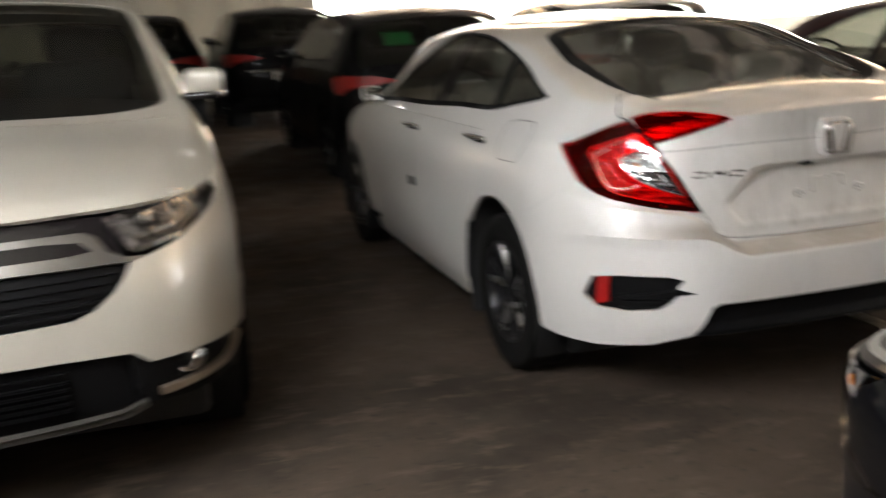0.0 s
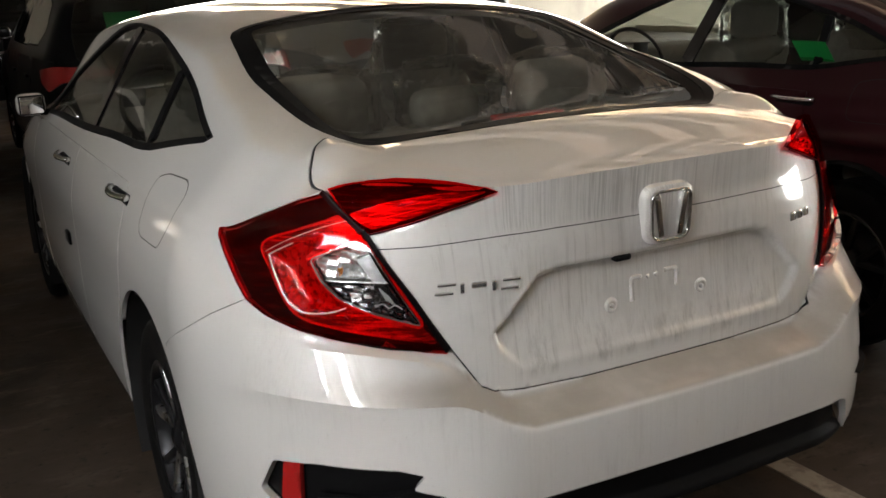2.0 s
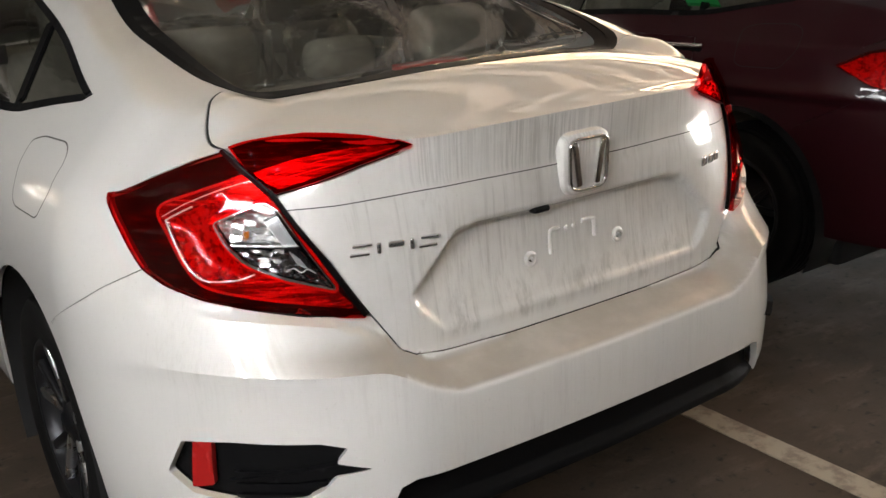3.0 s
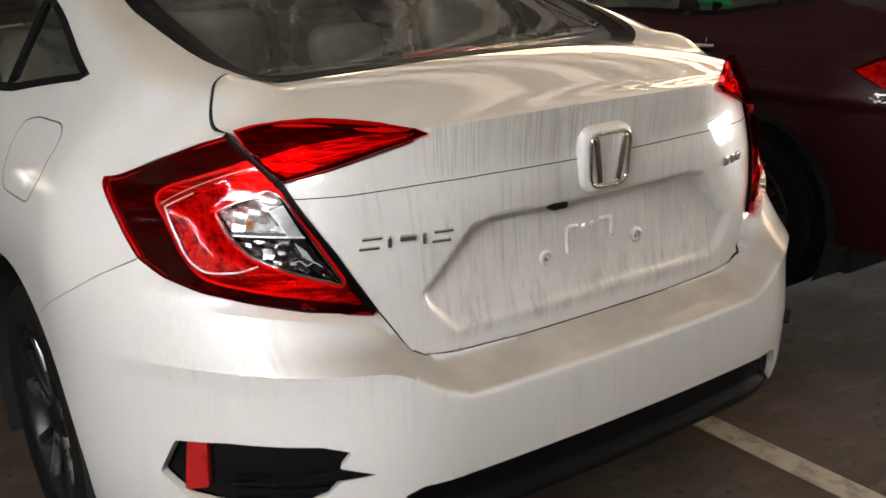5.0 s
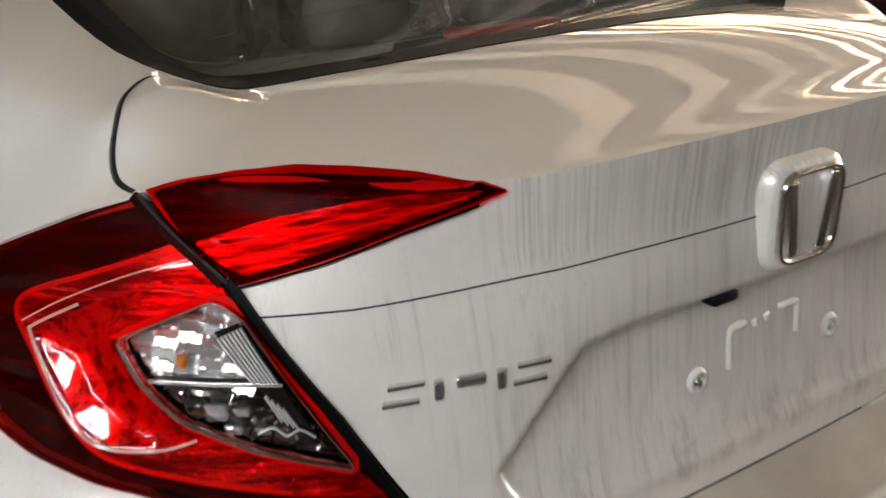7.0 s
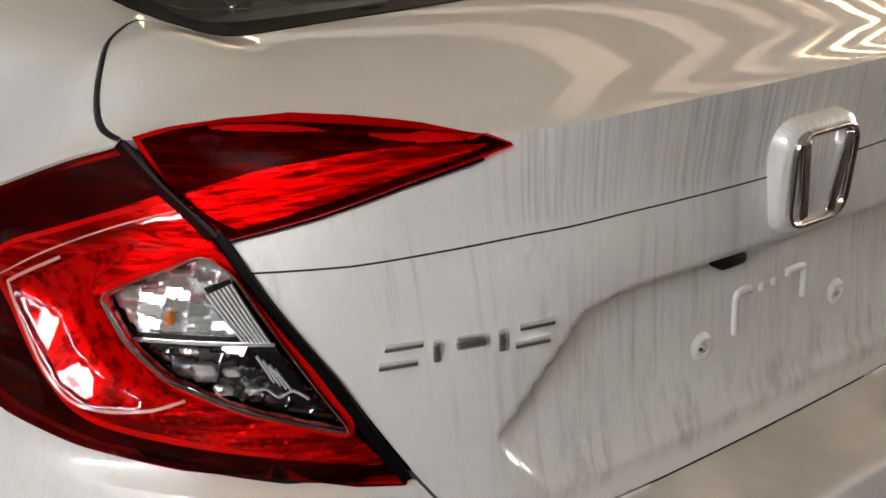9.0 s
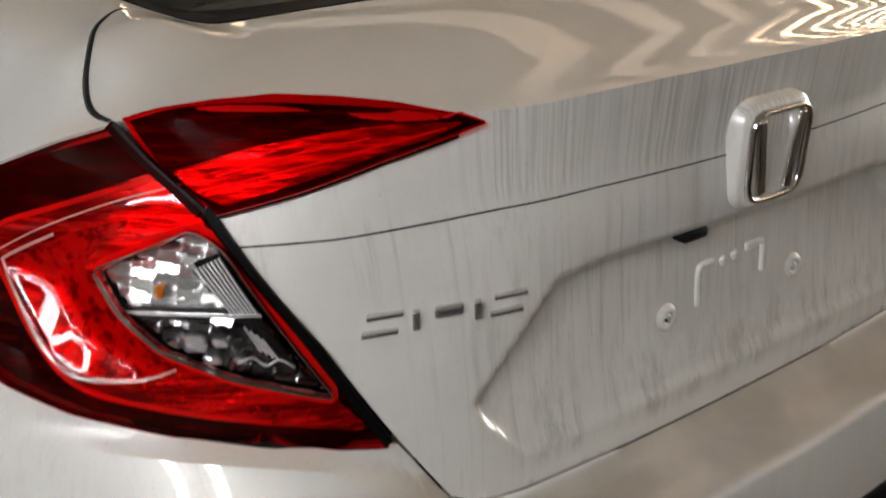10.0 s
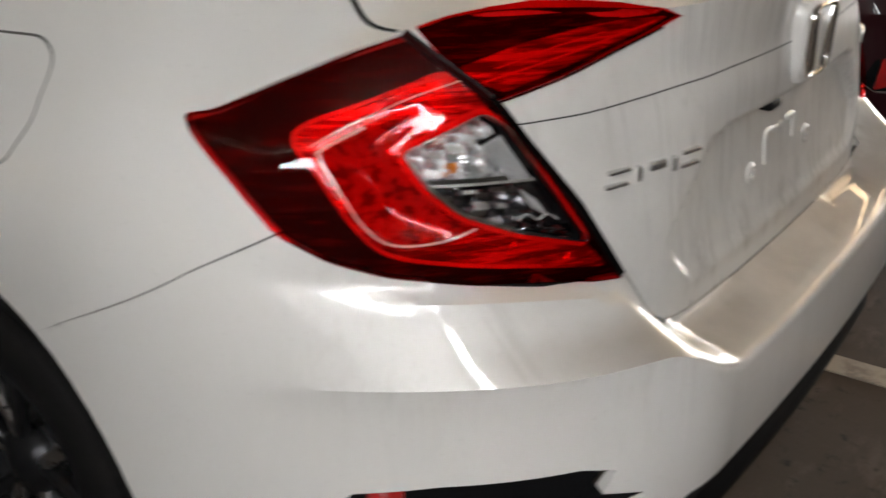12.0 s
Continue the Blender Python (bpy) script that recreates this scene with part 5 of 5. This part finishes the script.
        part("lamp_brow", fold(strip(su([(1.02, .925), (1.25, .933), (1.45, .949), (1.63, .962)], g), .010, suv_skin(-.004)), .02), GLOSS_BLACK, hl)
        for s, z, r in ((1.16, .885, .034), (1.36, .92, .036)):
            c = suv_skin(-.020)(*su([(s, z)], g)[0])
            k = (suv_skin(.01)(*su([(s, z)], g)[0]) - suv_skin(0)(*su([(s, z)], g)[0])).to_track_quat("Z", "Y").to_matrix().to_4x4()
            part("projector", lathe(bmesh.new(), [(.001, .016), (r*.6, .012), (r*.95, 0), (r*1.15, .004), (r*1.2, -.02)], Matrix.Translation(c) @ k, 24), MIRROR, hl)
        # flanks, rear corner
        flank_low = [(2.22, .36), (2.82, .36)]
        door = [(2.222, suv_rim_z(2.222))] + [(v, suv_rim_z(v)) for v in (2.3, 2.4, 2.5)] + [(2.505, .36), (2.215, .36), (2.215, .6)]
        fd = part("front_door", fold(sheet(su(door, g), suv_skin(), .05, flip=g), .012), coat, root)
        door = [(2.508, suv_rim_z(2.508))] + [(v, suv_rim_z(v)) for v in (2.6, 2.7, 2.8)] + [(2.81, .80), (2.755, .62), (2.735, .36), (2.508, .36)]
        rd = part("rear_door", fold(sheet(su(door, g), suv_skin(), .05, flip=g), .012), coat, root)
        rear = [(2.803, suv_rim_z(2.803))] + [(v, suv_rim_z(v)) for v in (2.9, 3.0, 3.15, 3.3, 3.4)] + [(3.4, .86), (3.4, .42), (3.2, .35), (3.1, .33)] + suv_arch(3.64, -6, 150, 14) + [(2.757, .62), (2.813, .80)]
        part("rear_quarter", fold(sheet(su(rear, g), suv_skin(), .04, flip=g), .012), coat, root)
        part("sill", fold(sheet(su([(2.14, .36), (2.78, .36), (2.78, .24), (2.14, .24)], g), suv_skin(-.01), .06, flip=g), .02), BLACK, root)
        for d, s in ((fd, 2.45), (rd, 2.75)):
            q = suv_skin(.012)(*su([(s, .93)], g)[0])
            part("door_handle", box(bmesh.new(), (.025, .18, .03), Matrix.Translation(q), .01), coat, d)
        # red lamps on the rear corners
        red = [(3.02, 1.02), (3.30, 1.05), (3.62, 1.035), (3.78, .985), (3.62, .955), (3.38, .925), (3.24, .86), (3.12, .93)]
        part("tail_lamp", fold(sheet(su(rounded(red, .02), g), suv_skin(.012), .03, flip=g), .02), RED_PLASTIC, root, "red rear corner lamp")
        part("rear_trim", fold(strip(su([(3.60, .80), (4.0, .80)], g), .025, suv_skin(.01)), .01), CHROME, root)
        # door mirror
        k = -1 if g else 1
        mir = box(bmesh.new(), (.150, .10, .105), Matrix.Translation((.90*k, 1.22, 1.240)) @ Matrix.Rotation(radians(-14*k), 4, "Z") @ Matrix.Shear("XZ", 4, (-.18*k, 0)), .034, 4)
        mr = part("door_mirror", mir, coat, root, "rounded painted door mirror")
        part("mirror_base", box(bmesh.new(), (.152, .104, .030), Matrix.Translation((.893*k, 1.222, 1.186)) @ Matrix.Rotation(radians(-14*k), 4, "Z"), .012), GLOSS_BLACK, mr)
        part("mirror_foot", box(bmesh.new(), (.10, .07, .12), Matrix.Translation((.86*k, 1.26, 1.12)), .015), BLACK, mr)
        for yc in (.98, 3.64):
            w = wheel(root, .80*k, yc, 90*k)
            w.matrix_basis = pose(.80*k, yc, .345, 0, 90*k, 0) @ Matrix.Scale(1.08, 4)
            well = lathe(bmesh.new(), [(.40, .10), (.40, -.25), (.10, -.25)], pose(.78*k, yc, .35, 0, 90*k, 0), 32)
            part("wheel_well", well, GAP, root)
        # side glass
        glass = [(.80*k, 1.62), (.72*k, 1.78), (.67*k, 2.15), (.66*k, 2.7), (.68*k, 3.3), (.72*k, 3.75), (.80*k, 3.85), (.845*k, 3.6), (.852*k, 2.6), (.848*k, 1.75)]
        sg = part("side_window", sheet(glass, suv_roof(.003), .06, flip=g), DARK_GLASS, root)
        # black sheet stands in for the dim cabin behind the side glass
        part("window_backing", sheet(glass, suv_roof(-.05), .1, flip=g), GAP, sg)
    # grille, bar and lower grille across the nose
    def across(poly):
        return su(poly) + [(-u, z) for u, z in su(poly)[::-1] if u > 0]
    gr = part("grille", fold(sheet(across(grille), suv_skin(-.020), .03), .02), BLACK, root, "black mesh grille")
    for k in range(5):
        z = .668 + .025*k
        part("slat", fold(strip([(-.47-.018*k, z), (0, z), (.47+.018*k, z)], .008, suv_skin(-.010), .05), .01), BLACK, gr)
    part("grille_gap", fold(sheet(across([(0, .928), (.5, .926), (.92, .920), (.95, .88), (1.0, .80), (.45, .795), (0, .795)]), suv_skin(-.025), .03), .02), GLOSS_BLACK, root)
    part("chrome_bar", fold(sheet(across(bar), suv_skin(.002), .02), .02), SATIN, root, "satin silver grille bar")
    part("bar_groove", fold(sheet(across([(0, .872), (.6, .870), (.78, .862), (.84, .835), (.7, .83), (0, .832)]), suv_skin(.0035), .02), .004), GLOSS_BLACK, root)
    lower = [(0, .546), (.6, .538), (.965, .525), (.985, .44), (1.0, .362), (.6, .338), (0, .34)]
    lg = part("lower_grille", fold(sheet(across(lower), suv_skin(-.03), .03), .02), BLACK, root, "black lower grille with slats")
    for k in range(6):
        z = .39 + .022*k
        part("slat", fold(strip([(-.36, z), (0, z), (.36, z)], .007, suv_skin(-.018), .05), .012), BLACK, lg)
    part("skid_edge", fold(strip([(-.57, .372), (-.50, .350), (0, .340), (.50, .350), (.57, .372)], .022, suv_skin(.004), .04), .02), SATIN, root, "satin silver skid edge")
    part("underbody", box(bmesh.new(), (1.5, 3.9, .12), Matrix.Translation((0, 2.25, .27)), .03), GAP, root)
    # bonnet and roof
    line = [suv_rim(float(v)) for v in np.linspace(0, 2.06, 60)]
    cowl = [(.80, 1.09), (.70, 1.05), (.45, .985), (.2, .965)]
    hood = line + cowl + [(0, .96)]
    hood = hood + [(-x, y) for x, y in hood[::-1][1:-1]]
    part("bonnet", fold(sheet(hood, suv_roof(), .035, keep=True), .014), coat, root, "broad smooth bonnet")
    screen = curve([(0, 1.02), (.30, 1.03), (.55, 1.07), (.72, 1.15), (.735, 1.25), (.69, 1.5), (.625, 1.76), (.4, 1.80), (0, 1.81)], 4)
    screen = screen + [(-x, y) for x, y in screen[::-1][1:-1]]
    hatch = curve([(0, 4.16), (.40, 4.15), (.58, 4.13), (.64, 4.20), (.70, 4.34), (.60, 4.40), (0, 4.415)], 3)
    hatch = hatch + [(-x, y) for x, y in hatch[::-1][1:-1]]
    line = [suv_rim(float(v)) for v in np.linspace(2.06, 4.0, 110)]
    top_ = [(0, .965), (.2, .97), (.45, .99), (.70, 1.055), (.80, 1.095)] + line
    top_ = top_ + [(-x, y) for x, y in top_[::-1][1:-1]]
    panes = [[(.805*k, 1.60), (.715*k, 1.77), (.665*k, 2.15), (.655*k, 2.7), (.675*k, 3.3), (.715*k, 3.77), (.80*k, 3.87), (.85*k, 3.6), (.857*k, 2.6), (.853*k, 1.75)] for k in (1, -1)]
    part("roof_shell", fold(sheet(top_, suv_roof(), .05, [screen, hatch] + panes, keep=True), .014), coat, root)
    w = part("windscreen", sheet(screen, suv_roof(-.004), .05), DARK_GLASS, root, "dark windscreen")
    part("cowl", sheet([(-.75, 1.0), (.75, 1.0), (.78, 1.2), (-.78, 1.2)], suv_roof(-.03), .08), BLACK, w)
    w.visible_shadow = False
    part("dashboard", box(bmesh.new(), (1.4, .5, .12), Matrix.Translation((0, 1.48, 1.08)), .05), BLACK, root)
    for x in (-.38, .38):
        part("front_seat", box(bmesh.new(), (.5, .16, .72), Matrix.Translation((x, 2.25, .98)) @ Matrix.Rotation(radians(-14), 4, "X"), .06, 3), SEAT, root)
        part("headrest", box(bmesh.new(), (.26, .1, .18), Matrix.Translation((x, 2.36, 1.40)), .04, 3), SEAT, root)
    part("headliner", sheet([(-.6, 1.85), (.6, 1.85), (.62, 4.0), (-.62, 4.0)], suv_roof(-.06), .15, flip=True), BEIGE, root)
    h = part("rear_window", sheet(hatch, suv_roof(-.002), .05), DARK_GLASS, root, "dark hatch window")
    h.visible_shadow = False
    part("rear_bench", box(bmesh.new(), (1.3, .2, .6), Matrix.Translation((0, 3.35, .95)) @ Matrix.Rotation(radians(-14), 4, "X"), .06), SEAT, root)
    # tailgate
    gate = [(0, suv_rim_z(4)), (3.4, .0)]
    for g in both:
        gate = [(3.403, suv_rim_z(3.403)), (3.6, suv_rim_z(3.6)), (3.8, suv_rim_z(3.8)), (3.998, suv_rim_z(3.998)), (3.998, .42), (3.403, .42)]
        part("tailgate", fold(sheet(su(gate, g), suv_skin(), .05, flip=g), .01), coat, root)
    part("rear_skirt", box(bmesh.new(), (1.45, .12, .16), Matrix.Translation((0, 4.42, .36)), .04), BLACK, root)
    part("number_panel", box(bmesh.new(), (.50, .012, .12), Matrix.Translation((0, 4.515, .72)), .004), WHITE_CARD, root)
    aer = lathe(bmesh.new(), [(.001, .16), (.004, .15), (.010, .0)], pose(0, 3.9, suv_top(0, 3.9)-.005, -30, 0, 0), 10)
    part("aerial", aer, BLACK, root)


COPPER = shader("brushed_trim", (.62, .52, .42), .32, .9)
SATIN = shader("satin_silver", (.32, .30, .275), .30, .9)
LAMP_GREY = shader("lamp_grey", (.19, .165, .155), .3, .4)
gloss(LAMP_GREY, noise_of(LAMP_GREY, 1.0, (30, 30, 90)), .1, .5)

white_suv = thing("suv", "cream white SUV with dark windscreen and silver grille bar", "car", "SUVs", at=pose(-2.85, .15, 0))
suv(white_suv, CREAM)


def repaint(car, old, fresh):
    for ob in car.children_recursive:
        if ob.type == "MESH" and ob.material_slots and ob.material_slots[0].material == old:
            ob.material_slots[0].link = "OBJECT"
            ob.material_slots[0].material = fresh


# dark SUVs parked ahead, seen from behind
def sticker(at, size, turn, material=None, label="bright green square sticker on the glass"):
    """A slightly curled square of coloured film."""
    bm = bmesh.new()
    n = 6
    rows = [[bm.verts.new(at @ Vector(((i/n-.5)*size[0], -.0012 - .004*abs(i/n-.5)**2*4, (j/n-.5)*size[1]))) for i in range(n+1)] for j in range(n+1)]
    for a, b in zip(rows, rows[1:]):
        for i in range(n):
            bm.faces.new((a[i], a[i+1], b[i+1], b[i]))
    bmesh.ops.solidify(bm, geom=bm.faces[:], thickness=.001)
    me = bpy.data.meshes.new("sticker")
    bm.to_mesh(me)
    bm.free()
    me.materials.append(material or GREEN)
    return tagged(new("sticker", me), label, "sticker", "stickers")


for x, y, tall, coat, text in ((.42, 10.4, .93, DARK_PAINT, "black SUV with red lamps, seen from behind"),
                         (.02, 16.6, 1.04, DARK_PAINT, "dark SUV parked beyond the black one"),
                         (-4.6, 13.2, .93, DARK_PAINT, "dark SUV parked in the shade"),
                         (-2.05, 17.3, 1.04, DARK_PAINT, "dark SUV parked far back by the wall"),
                         (3.1, 11.2, .93, SILVER_PAINT, "silver SUV parked near the daylight opening")):
    car = copy_thing(white_suv, pose(x, y, 0, 0, 0, 180) @ Matrix.Diagonal((1, 1, tall, 1)))
    tagged(car, text, "car", "SUVs")
    repaint(car, CREAM, coat)
    # cabin shade put into the colour: seats and headliner turn near black
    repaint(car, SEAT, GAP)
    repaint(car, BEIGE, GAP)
sticker(pose(.10, 6.14, 1.27, -42, 0, 0), (.26, .15), 0)

# seats blackened here too, in place of shade inside the cabin
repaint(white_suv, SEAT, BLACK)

# a black saloon stands nose to tail behind the white one
black_sedan = copy_thing(white_sedan, pose(-.25, -5.45, 0) @ Matrix.Diagonal((1, 1, .93, 1)))
tagged(black_sedan, "glossy black four-door sedan behind the white one", "car", "sedans")
repaint(black_sedan, PEARL, DARK_PAINT)
repaint(red_sedan, SILVER, DARK_ALLOY)
sticker(pose(1.80, 1.36, 1.11, -36, 0, 90) @ Matrix.Rotation(math.pi, 4, "Z"), (.165, .10), 0)
